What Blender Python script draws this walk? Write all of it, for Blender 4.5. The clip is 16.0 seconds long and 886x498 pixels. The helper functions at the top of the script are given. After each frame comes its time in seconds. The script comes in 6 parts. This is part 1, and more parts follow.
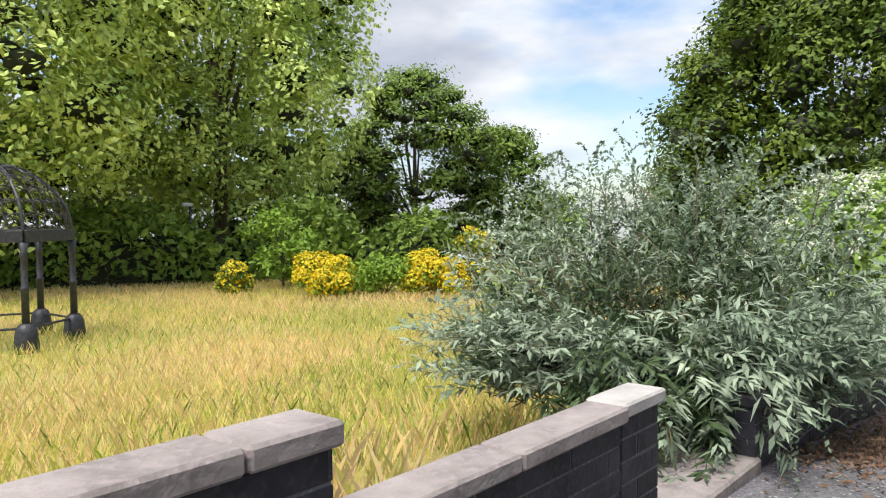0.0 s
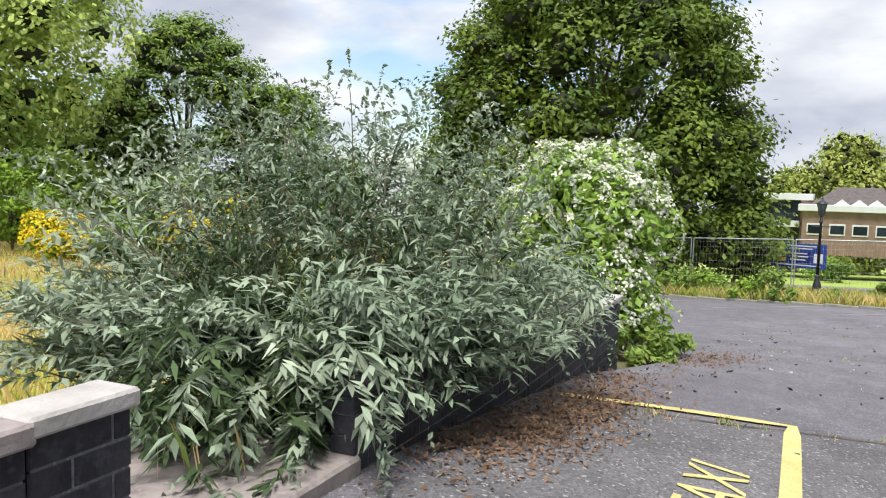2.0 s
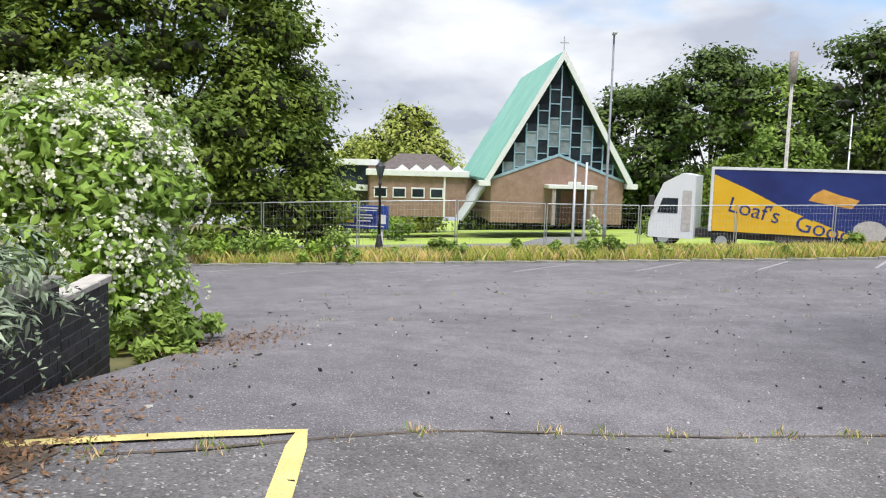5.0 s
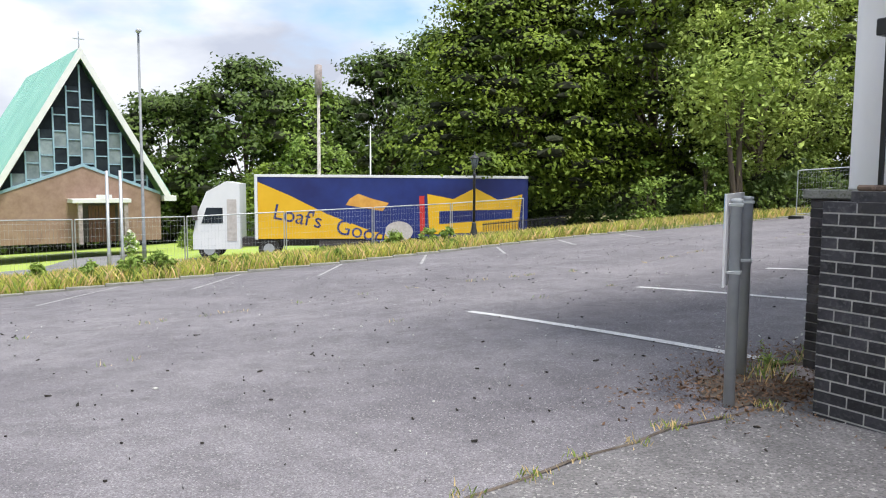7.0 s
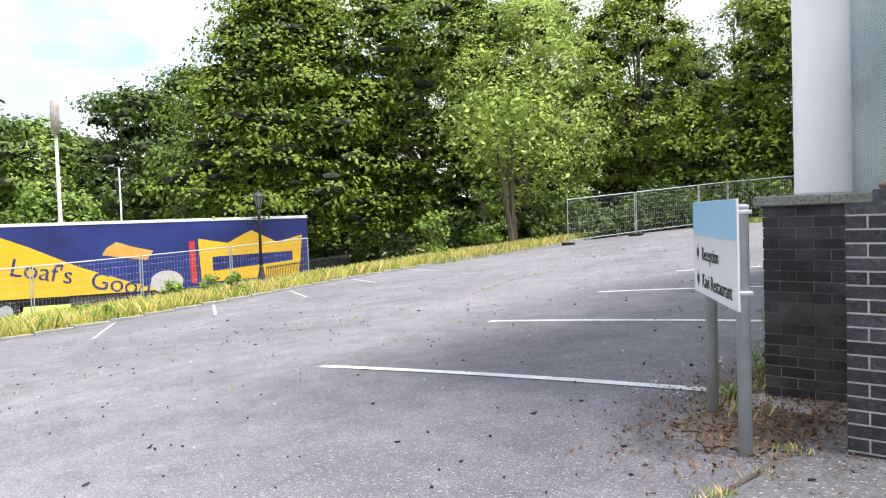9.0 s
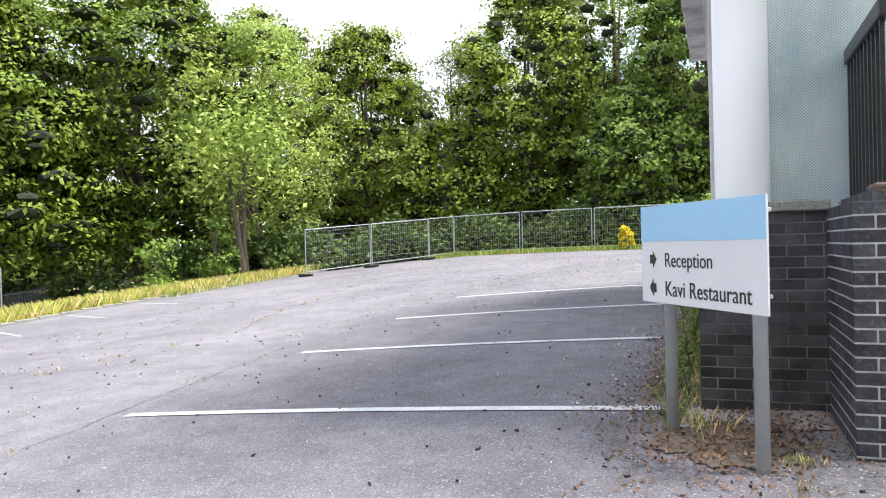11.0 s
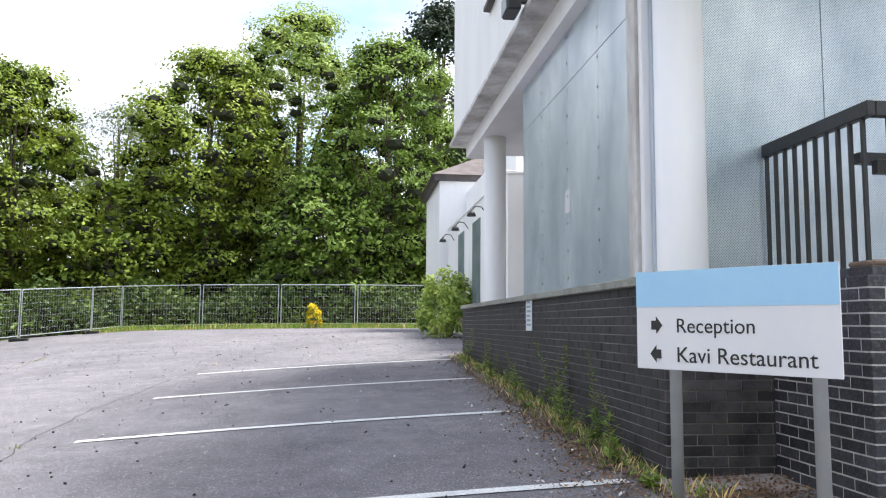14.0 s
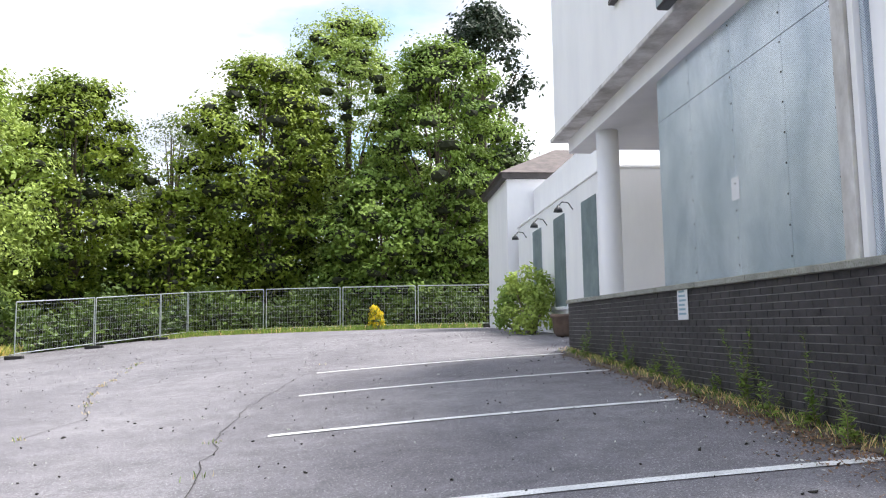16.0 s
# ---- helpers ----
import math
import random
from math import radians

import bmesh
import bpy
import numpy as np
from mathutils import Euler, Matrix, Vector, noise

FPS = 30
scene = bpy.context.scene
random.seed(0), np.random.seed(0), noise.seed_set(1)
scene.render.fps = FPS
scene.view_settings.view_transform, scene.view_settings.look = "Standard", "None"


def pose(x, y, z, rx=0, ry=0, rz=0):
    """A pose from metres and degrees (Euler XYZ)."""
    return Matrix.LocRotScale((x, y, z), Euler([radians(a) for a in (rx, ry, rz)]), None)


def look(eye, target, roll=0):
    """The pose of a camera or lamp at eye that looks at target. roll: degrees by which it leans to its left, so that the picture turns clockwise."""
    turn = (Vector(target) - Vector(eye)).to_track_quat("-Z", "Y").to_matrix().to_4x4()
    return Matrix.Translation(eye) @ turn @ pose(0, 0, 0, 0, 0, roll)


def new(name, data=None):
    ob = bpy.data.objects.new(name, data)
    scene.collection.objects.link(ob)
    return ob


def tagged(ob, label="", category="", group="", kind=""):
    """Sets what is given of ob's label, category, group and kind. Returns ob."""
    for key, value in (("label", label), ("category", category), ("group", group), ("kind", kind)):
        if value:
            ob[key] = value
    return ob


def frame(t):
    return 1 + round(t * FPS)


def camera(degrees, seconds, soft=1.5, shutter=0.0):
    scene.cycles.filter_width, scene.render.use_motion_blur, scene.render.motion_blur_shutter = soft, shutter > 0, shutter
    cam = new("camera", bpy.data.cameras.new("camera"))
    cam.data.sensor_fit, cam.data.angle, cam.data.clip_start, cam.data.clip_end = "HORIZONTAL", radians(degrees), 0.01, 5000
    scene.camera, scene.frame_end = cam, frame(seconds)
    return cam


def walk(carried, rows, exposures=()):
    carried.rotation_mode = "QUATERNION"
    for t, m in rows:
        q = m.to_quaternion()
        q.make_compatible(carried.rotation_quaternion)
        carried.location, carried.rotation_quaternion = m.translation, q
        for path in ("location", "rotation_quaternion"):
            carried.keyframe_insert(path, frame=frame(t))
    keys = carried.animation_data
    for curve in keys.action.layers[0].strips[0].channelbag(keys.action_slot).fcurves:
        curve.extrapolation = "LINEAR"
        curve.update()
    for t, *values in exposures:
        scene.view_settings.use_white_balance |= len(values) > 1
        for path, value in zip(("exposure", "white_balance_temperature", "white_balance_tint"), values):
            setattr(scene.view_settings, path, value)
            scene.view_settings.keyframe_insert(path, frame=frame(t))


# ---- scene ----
cam = camera(60.3, 16.0, soft=1.15)
METRES, EYE, TILT, LEAN, TURN = 12.3, 1.5, 0.0, 0.0, -40.2
ROWS = [
    (0.0, 0.0, 0.0, 0.0, -0.02, -2.58, 0.54),
    (0.5, 0.0214, 0.0131, -0.0022, -4.67, -3.81, 0.12),
    (1.0, 0.04, 0.027, -0.0044, -8.74, -4.61, -0.89),
    (1.5, 0.0596, 0.0411, -0.0055, -12.4, -4.71, -1.4),
    (2.0, 0.0795, 0.0547, -0.0077, -15.26, -4.94, -1.49),
    (2.5, 0.1003, 0.0704, -0.0108, -18.32, -5.05, -1.2),
    (3.0, 0.1216, 0.0813, -0.0136, -21.57, -5.2, -0.94),
    (5.5, 0.2118, 0.154, -0.0219, -54.12, -6.54, -1.63),
    (6.0, 0.2421, 0.1809, -0.0254, -63.32, -6.34, -1.41),
    (6.5, 0.2743, 0.2024, -0.0278, -72.09, -5.9, -0.97),
    (7.0, 0.3017, 0.2285, -0.0321, -79.47, -5.07, -0.37),
    (7.5, 0.3304, 0.2529, -0.0345, -84.82, -4.29, 0.56),
    (8.0, 0.3576, 0.2762, -0.0368, -88.76, -3.57, 1.34),
    (10.5, 0.4939, 0.4038, -0.0527, -113.94, -0.66, 1.55),
    (11.0, 0.5225, 0.4237, -0.0562, -119.77, -0.2, 1.29),
    (11.5, 0.5536, 0.4389, -0.0584, -125.37, 0.49, 1.09),
    (12.0, 0.5807, 0.4575, -0.0616, -130.63, 1.47, 0.66),
    (12.5, 0.6082, 0.4729, -0.061, -135.64, 2.58, 0.18),
    (13.0, 0.6367, 0.4875, -0.0615, -140.11, 3.79, -0.31),
    (13.5, 0.6608, 0.5054, -0.0626, -143.94, 4.86, -0.64),
    (14.0, 0.6878, 0.5208, -0.0659, -146.56, 5.64, -0.45),
    (14.5, 0.7132, 0.5381, -0.0682, -148.18, 6.07, -0.08),
    (15.0, 0.7366, 0.5582, -0.0694, -148.4, 6.21, 0.39),
    (15.5, 0.7665, 0.5738, -0.0719, -147.39, 6.11, 0.72),
    (16.0, 0.7891, 0.5984, -0.0745, -144.52, 5.78, 0.84),
]
walk(cam, [(t, pose(0, 0, EYE, TILT, LEAN, TURN) @ pose(METRES * x, METRES * y, METRES * z, 90 + pitch, roll, yaw)) for t, x, y, z, yaw, pitch, roll in ROWS],
     exposures=[(0.0, 0.0), (3.0, 0.0), (5.5, 0.02), (7.0, 0.2), (8.0, 0.52), (11.0, 0.98), (13.0, 0.95), (16.0, 0.76)])

# ---- world and light ----
SUN_DIR = Vector((-0.41, -0.10, 0.90)).normalized()
world = bpy.data.worlds.new("sky")
scene.world = world
world.use_nodes = True
wn, wl = world.node_tree.nodes, world.node_tree.links
wn.clear()
w_out, w_bg = wn.new("ShaderNodeOutputWorld"), wn.new("ShaderNodeBackground")
w_sky = wn.new("ShaderNodeTexSky")
w_sky.sky_type, w_sky.sun_disc = "NISHITA", False
w_sky.sun_elevation = math.asin(SUN_DIR.z)
w_sky.sun_rotation = math.atan2(SUN_DIR.x, SUN_DIR.y)
w_tc, w_map = wn.new("ShaderNodeTexCoord"), wn.new("ShaderNodeMapping")
w_map.inputs["Scale"].default_value = (1.0, 1.0, 2.6)
w_map.inputs["Location"].default_value = (0.35, 0.1, 0.0)
w_n1, w_n2 = wn.new("ShaderNodeTexNoise"), wn.new("ShaderNodeTexNoise")
w_n1.inputs["Scale"].default_value, w_n1.inputs["Detail"].default_value, w_n1.inputs["Roughness"].default_value = 2.3, 8.0, 0.52
w_n2.inputs["Scale"].default_value, w_n2.inputs["Detail"].default_value = 3.1, 6.0
w_r1, w_r2 = wn.new("ShaderNodeValToRGB"), wn.new("ShaderNodeValToRGB")
w_r1.color_ramp.elements[0].position, w_r1.color_ramp.elements[1].position = 0.37, 0.50
w_r2.color_ramp.elements[0].position, w_r2.color_ramp.elements[1].position = 0.38, 0.58
w_r2.color_ramp.elements[0].color = (0.38, 0.41, 0.49, 1)
w_r2.color_ramp.elements[1].color = (0.68, 0.70, 0.735, 1)
w_scale, w_mix = wn.new("ShaderNodeMixRGB"), wn.new("ShaderNodeMixRGB")
w_scale.blend_type = "MULTIPLY"
w_scale.inputs[0].default_value = 1.0
w_scale.inputs[2].default_value = (0.125, 0.13, 0.138, 1)
wl.new(w_tc.outputs["Generated"], w_map.inputs["Vector"])
wl.new(w_map.outputs[0], w_n1.inputs["Vector"])
wl.new(w_map.outputs[0], w_n2.inputs["Vector"])
wl.new(w_n1.outputs["Fac"], w_r1.inputs[0])
wl.new(w_n2.outputs["Fac"], w_r2.inputs[0])
wl.new(w_sky.outputs[0], w_scale.inputs[1])
wl.new(w_r1.outputs[0], w_mix.inputs[0])
wl.new(w_scale.outputs[0], w_mix.inputs[1])
wl.new(w_r2.outputs[0], w_mix.inputs[2])
wl.new(w_mix.outputs[0], w_bg.inputs[0])
w_bg.inputs[1].default_value = 1.46
wl.new(w_bg.outputs[0], w_out.inputs[0])

sun_data = bpy.data.lights.new("sun", "SUN")
sun_data.energy, sun_data.angle, sun_data.color = 4.3, radians(20), (1.0, 0.96, 0.90)
sun = new("sun", sun_data)
sun.matrix_world = look((0, 0, 30), Vector((0, 0, 30)) - SUN_DIR)


# ---- materials ----
def material(name, a, b, scale=4.0, rough=0.8, metal=0.0, bump=0.3, fine=60.0, c=None, island=0.0, obj=0.0, see=0.0, stretch=(1, 1, 1), spec=0.5, ramp=(0.35, 0.65)):
    """Two colours mixed by noise at two scales; fine grain bump; optional variation per piece."""
    m = bpy.data.materials.new(name)
    m.use_nodes = True
    n, l = m.node_tree.nodes, m.node_tree.links
    p, out = n["Principled BSDF"], n["Material Output"]
    tc, mp = n.new("ShaderNodeTexCoord"), n.new("ShaderNodeMapping")
    mp.inputs["Scale"].default_value = stretch
    geo = n.new("ShaderNodeNewGeometry")
    l.new(geo.outputs["Position"], mp.inputs["Vector"])
    n1, n2 = n.new("ShaderNodeTexNoise"), n.new("ShaderNodeTexNoise")
    n1.inputs["Scale"].default_value, n1.inputs["Detail"].default_value, n1.inputs["Roughness"].default_value = scale, 9.0, 0.62
    n2.inputs["Scale"].default_value, n2.inputs["Detail"].default_value = fine, 3.0
    l.new(mp.outputs[0], n1.inputs["Vector"])
    l.new(mp.outputs[0], n2.inputs["Vector"])
    r = n.new("ShaderNodeValToRGB")
    r.color_ramp.elements[0].position, r.color_ramp.elements[1].position = ramp
    r.color_ramp.elements[0].color, r.color_ramp.elements[1].color = (*a, 1), (*b, 1)
    l.new(n1.outputs["Fac"], r.inputs[0])
    last = r.outputs[0]
    if c:
        r2, mx = n.new("ShaderNodeValToRGB"), n.new("ShaderNodeMixRGB")
        r2.color_ramp.elements[0].position, r2.color_ramp.elements[1].position = 0.52, 0.66
        mx.inputs[2].default_value = (*c, 1)
        l.new(n2.outputs["Fac"], r2.inputs[0])
        l.new(r2.outputs[0], mx.inputs[0])
        l.new(last, mx.inputs[1])
        last = mx.outputs[0]
    if island or obj:
        hsv, ma = n.new("ShaderNodeHueSaturation"), n.new("ShaderNodeMapRange")
        if island:
            l.new(geo.outputs["Random Per Island"], ma.inputs[0])
        else:
            oi = n.new("ShaderNodeObjectInfo")
            l.new(oi.outputs["Random"], ma.inputs[0])
        k = island or obj
        ma.inputs[3].default_value, ma.inputs[4].default_value = 1 - k, 1 + k
        l.new(ma.outputs[0], hsv.inputs["Value"])
        l.new(last, hsv.inputs["Color"])
        last = hsv.outputs[0]
    l.new(last, p.inputs["Base Color"])
    p.inputs["Roughness"].default_value, p.inputs["Metallic"].default_value = rough, metal
    p.inputs["Specular IOR Level"].default_value = spec
    if bump:
        bp = n.new("ShaderNodeBump")
        bp.inputs["Strength"].default_value, bp.inputs["Distance"].default_value = bump, 0.01
        l.new(n2.outputs["Fac"], bp.inputs["Height"])
        l.new(bp.outputs[0], p.inputs["Normal"])
    if see:
        tr, ms = n.new("ShaderNodeBsdfTranslucent"), n.new("ShaderNodeMixShader")
        ms.inputs[0].default_value = see
        l.new(last, tr.inputs[0])
        l.new(p.outputs[0], ms.inputs[1])
        l.new(tr.outputs[0], ms.inputs[2])
        l.new(ms.outputs[0], out.inputs[0])
    return m


def leaf_mat(name, a, b, scale=0.6, k=0.17, see=0.17, rough=0.55):
    return material(name, a, b, scale=scale, rough=rough, bump=0.0, island=k, see=see, spec=0.25)


M = {
    "road": material("road", (0.17, 0.17, 0.18), (0.24, 0.24, 0.25), 0.4, 0.85, bump=0.4),
    "soil": material("soil", (0.09, 0.10, 0.04), (0.22, 0.19, 0.09), 0.7, 0.95, bump=0.8, fine=12),
    "field": material("field", (0.26, 0.30, 0.06), (0.55, 0.42, 0.16), 0.22, 0.95, bump=1.0, fine=9, c=(0.42, 0.33, 0.11)),
    "lawn": material("lawn", (0.30, 0.42, 0.07), (0.40, 0.50, 0.11), 0.5, 0.95, bump=0.6, fine=15),
    "brick_black": material("brick_black", (0.022, 0.022, 0.029), (0.048, 0.046, 0.056), 9, 0.6, spec=0.3, bump=0.35, fine=45, obj=0.4, c=(0.05, 0.05, 0.06)),
    "brick_pier": material("brick_pier", (0.028, 0.028, 0.036), (0.060, 0.058, 0.070), 9, 0.55, spec=0.4, bump=0.35, fine=45, obj=0.4, c=(0.08, 0.08, 0.09)),
    "brick_old": material("brick_old", (0.036, 0.034, 0.040), (0.092, 0.086, 0.094), 5, 0.65, spec=0.3, bump=0.5, fine=40, obj=0.4, c=(0.075, 0.065, 0.065)),
    "mortar_dark": material("mortar_dark", (0.13, 0.13, 0.135), (0.36, 0.35, 0.35), 1.6, 0.9, bump=0.6),
    "mortar": material("mortar", (0.38, 0.375, 0.375), (0.58, 0.57, 0.56), 6, 0.9, bump=0.6),
    "mortar_black": material("mortar_black", (0.06, 0.06, 0.07), (0.16, 0.16, 0.175), 3, 0.7, bump=0.6, c=(0.22, 0.22, 0.23)),
    "concrete": material("concrete", (0.22, 0.19, 0.18), (0.42, 0.37, 0.355), 5, 0.9, bump=0.7, fine=40, c=(0.36, 0.30, 0.30)),
    "concrete_pale": material("concrete_pale", (0.42, 0.395, 0.375), (0.55, 0.52, 0.50), 7, 0.9, bump=0.5),
    "coping": material("coping", (0.22, 0.22, 0.20), (0.36, 0.36, 0.33), 4, 0.85, bump=0.6, c=(0.16, 0.17, 0.13)),
    "white_wall": material("white_wall", (0.80, 0.80, 0.83), (0.86, 0.86, 0.88), 1.5, 0.75, bump=0.15, fine=30, stretch=(1, 1, 0.3)),
    "white_dirty": material("white_dirty", (0.36, 0.34, 0.33), (0.72, 0.71, 0.72), 2.2, 0.8, bump=0.3, stretch=(1, 1, 0.6)),
    "column_white": material("column_white", (0.80, 0.79, 0.83), (0.86, 0.85, 0.88), 2.0, 0.5, bump=0.1, stretch=(1, 1, 0.2)),
    "black_paint": material("black_paint", (0.012, 0.013, 0.016), (0.025, 0.026, 0.03), 8, 0.38, bump=0.15),
    "iron": material("iron", (0.03, 0.033, 0.04), (0.07, 0.07, 0.08), 10, 0.5, metal=0.3, bump=0.4),
    "galv": material("galv", (0.42, 0.45, 0.48), (0.55, 0.58, 0.60), 6, 0.4, metal=0.6, bump=0.1),
    "post_grey": material("post_grey", (0.42, 0.45, 0.48), (0.50, 0.53, 0.56), 6, 0.45, bump=0.1),
    "lamp_grey": material("lamp_grey", (0.16, 0.18, 0.2), (0.24, 0.26, 0.28), 4, 0.5, bump=0.1),
    "sign_white": material("sign_white", (0.74, 0.74, 0.79), (0.78, 0.78, 0.82), 2, 0.35, bump=0.02),
    "sign_sky": material("sign_sky", (0.36, 0.62, 0.88), (0.38, 0.65, 0.90), 2, 0.35, bump=0.02),
    "ink": material("ink", (0.02, 0.02, 0.022), (0.03, 0.03, 0.03), 5, 0.6, bump=0),
    "sign_blue": material("sign_blue", (0.02, 0.05, 0.28), (0.03, 0.07, 0.33), 3, 0.4, bump=0),
    "sign_yellow": material("sign_yellow", (0.75, 0.55, 0.05), (0.8, 0.6, 0.08), 3, 0.4, bump=0),
    "sign_red": material("sign_red", (0.5, 0.03, 0.03), (0.55, 0.04, 0.04), 3, 0.4, bump=0),
    "line_white": material("line_white", (0.62, 0.62, 0.63), (0.82, 0.82, 0.83), 5, 0.8, bump=0.5, c=(0.5, 0.5, 0.51)),
    "line_faded": material("line_faded", (0.26, 0.255, 0.265), (0.52, 0.52, 0.53), 3, 0.85, bump=0.5, c=(0.3, 0.3, 0.31)),
    "line_yellow": material("line_yellow", (0.62, 0.52, 0.18), (0.78, 0.67, 0.28), 5, 0.8, bump=0.5, c=(0.5, 0.45, 0.25)),
    "litter_leaf": material("litter_leaf", (0.13, 0.07, 0.04), (0.27, 0.165, 0.10), 8, 0.9, bump=0.0, island=0.5),
    "litter_bed": material("litter_bed", (0.06, 0.045, 0.036), (0.16, 0.125, 0.10), 7, 0.95, bump=0.6, fine=70, c=(0.13, 0.12, 0.1)),
    "moss_red": material("moss_red", (0.16, 0.085, 0.055), (0.27, 0.17, 0.12), 5, 0.95, bump=0.6, fine=60, c=(0.17, 0.15, 0.11)),
    "speck": material("speck", (0.02, 0.018, 0.016), (0.04, 0.035, 0.03), 8, 0.9, bump=0.3),
    "speck_pale": material("speck_pale", (0.5, 0.5, 0.48), (0.65, 0.65, 0.63), 8, 0.9, bump=0.2),
    "bark": material("bark", (0.07, 0.055, 0.04), (0.15, 0.12, 0.09), 3, 0.95, bump=1.0, fine=18, stretch=(3, 3, 0.6)),
    "stem": material("stem", (0.16, 0.14, 0.09), (0.26, 0.23, 0.15), 6, 0.9, bump=0.2),
    "church_brick": material("church_brick", (0.24, 0.155, 0.12), (0.32, 0.22, 0.17), 2, 0.9, bump=0.4, fine=8),
    "copper": material("copper", (0.20, 0.46, 0.39), (0.28, 0.55, 0.47), 0.6, 0.6, bump=0.1, stretch=(1, 1, 0.4)),
    "church_trim": material("church_trim", (0.66, 0.68, 0.68), (0.74, 0.75, 0.75), 2, 0.6, bump=0.05),
    "mullion_blue": material("mullion_blue", (0.22, 0.36, 0.46), (0.30, 0.44, 0.52), 3, 0.6, bump=0.05),
    "dark_glass": material("dark_glass", (0.012, 0.016, 0.022), (0.03, 0.04, 0.05), 1.2, 0.4, bump=0.0, obj=0.5, spec=0.12),
    "grey_pane": material("grey_pane", (0.14, 0.18, 0.20), (0.24, 0.29, 0.31), 1.5, 0.4, bump=0.0, obj=0.3, spec=0.2),
    "wood_door": material("wood_door", (0.10, 0.045, 0.03), (0.19, 0.09, 0.055), 4, 0.6, bump=0.3, stretch=(4, 4, 0.5)),
    "slate": material("slate", (0.10, 0.085, 0.085), (0.17, 0.14, 0.135), 3, 0.85, bump=0.5, fine=12, island=0.2),
    "fascia": material("fascia", (0.04, 0.035, 0.035), (0.07, 0.06, 0.06), 3, 0.6, bump=0.1),
    "lorry_blue": material("lorry_blue", (0.012, 0.02, 0.12), (0.02, 0.04, 0.2), 0.5, 0.35, bump=0),
    "lorry_yellow": material("lorry_yellow", (0.72, 0.42, 0.015), (0.78, 0.48, 0.03), 0.8, 0.35, bump=0),
    "lorry_white": material("lorry_white", (0.68, 0.71, 0.74), (0.75, 0.77, 0.79), 1, 0.35, bump=0),
    "bread": material("bread", (0.55, 0.26, 0.04), (0.7, 0.38, 0.08), 2, 0.6, bump=0),
    "rubber": material("rubber", (0.015, 0.015, 0.015), (0.03, 0.03, 0.03), 6, 0.8, bump=0.2),
    "green_box": material("green_box", (0.08, 0.22, 0.17), (0.12, 0.28, 0.22), 3, 0.6, bump=0.05),
    "terracotta": material("terracotta", (0.12, 0.085, 0.07), (0.2, 0.14, 0.11), 5, 0.85, bump=0.3),
    "lime_leaf": leaf_mat("lime_leaf", (0.326, 0.473, 0.121), (0.764, 0.850, 0.260)),
    "oak_leaf": leaf_mat("oak_leaf", (0.111, 0.192, 0.037), (0.263, 0.368, 0.066)),
    "dark_leaf": leaf_mat("dark_leaf", (0.048, 0.082, 0.023), (0.135, 0.200, 0.042)),
    "yew_leaf": leaf_mat("yew_leaf", (0.066, 0.120, 0.019), (0.206, 0.282, 0.041), 0.5),
    "beech_leaf": leaf_mat("beech_leaf", (0.077, 0.131, 0.018), (0.230, 0.314, 0.033), 0.45),
    "sycamore_leaf": leaf_mat("sycamore_leaf", (0.114, 0.180, 0.023), (0.311, 0.387, 0.051), 0.4),
    "ash_leaf": leaf_mat("ash_leaf", (0.206, 0.297, 0.064), (0.429, 0.528, 0.121), 0.5),
    "willow_leaf": leaf_mat("willow_leaf", (0.292, 0.356, 0.075), (0.470, 0.503, 0.127)),
    "birch_leaf": leaf_mat("birch_leaf", (0.19, 0.23, 0.14), (0.30, 0.34, 0.22)),
    "pine_leaf": leaf_mat("pine_leaf", (0.023, 0.039, 0.026), (0.052, 0.078, 0.046)),
    "bright_leaf": leaf_mat("bright_leaf", (0.16, 0.28, 0.03), (0.28, 0.42, 0.06)),
    "buddleia_leaf": leaf_mat("buddleia_leaf", (0.165, 0.235, 0.150), (0.385, 0.455, 0.330), 1.2, 0.4, 0.15, 0.6),
    # same leaf, darkened in colour for the shade inside the bush
    "buddleia_shaded": leaf_mat("buddleia_shaded", (0.045, 0.08, 0.035), (0.10, 0.15, 0.06), 1.2, 0.4, 0.2),
    "elder_leaf": leaf_mat("elder_leaf", (0.188, 0.312, 0.055), (0.350, 0.504, 0.099), 1.2),
    "elder_flower": leaf_mat("elder_flower", (0.66, 0.68, 0.55), (0.82, 0.83, 0.72), 2, 0.12, 0.1),
    "yellow_flower": leaf_mat("yellow_flower", (0.68, 0.50, 0.015), (0.82, 0.66, 0.04), 1.5, 0.2, 0.15),
    "straw": leaf_mat("straw", (0.80, 0.62, 0.27), (0.87, 0.66, 0.38), 0.25, 0.3, 0.3),
    "grass": leaf_mat("grass", (0.47, 0.55, 0.11), (0.74, 0.66, 0.20), 0.35, 0.35, 0.35),
    "weed": leaf_mat("weed", (0.17, 0.28, 0.06), (0.30, 0.40, 0.09), 1.5, 0.35, 0.3),
}


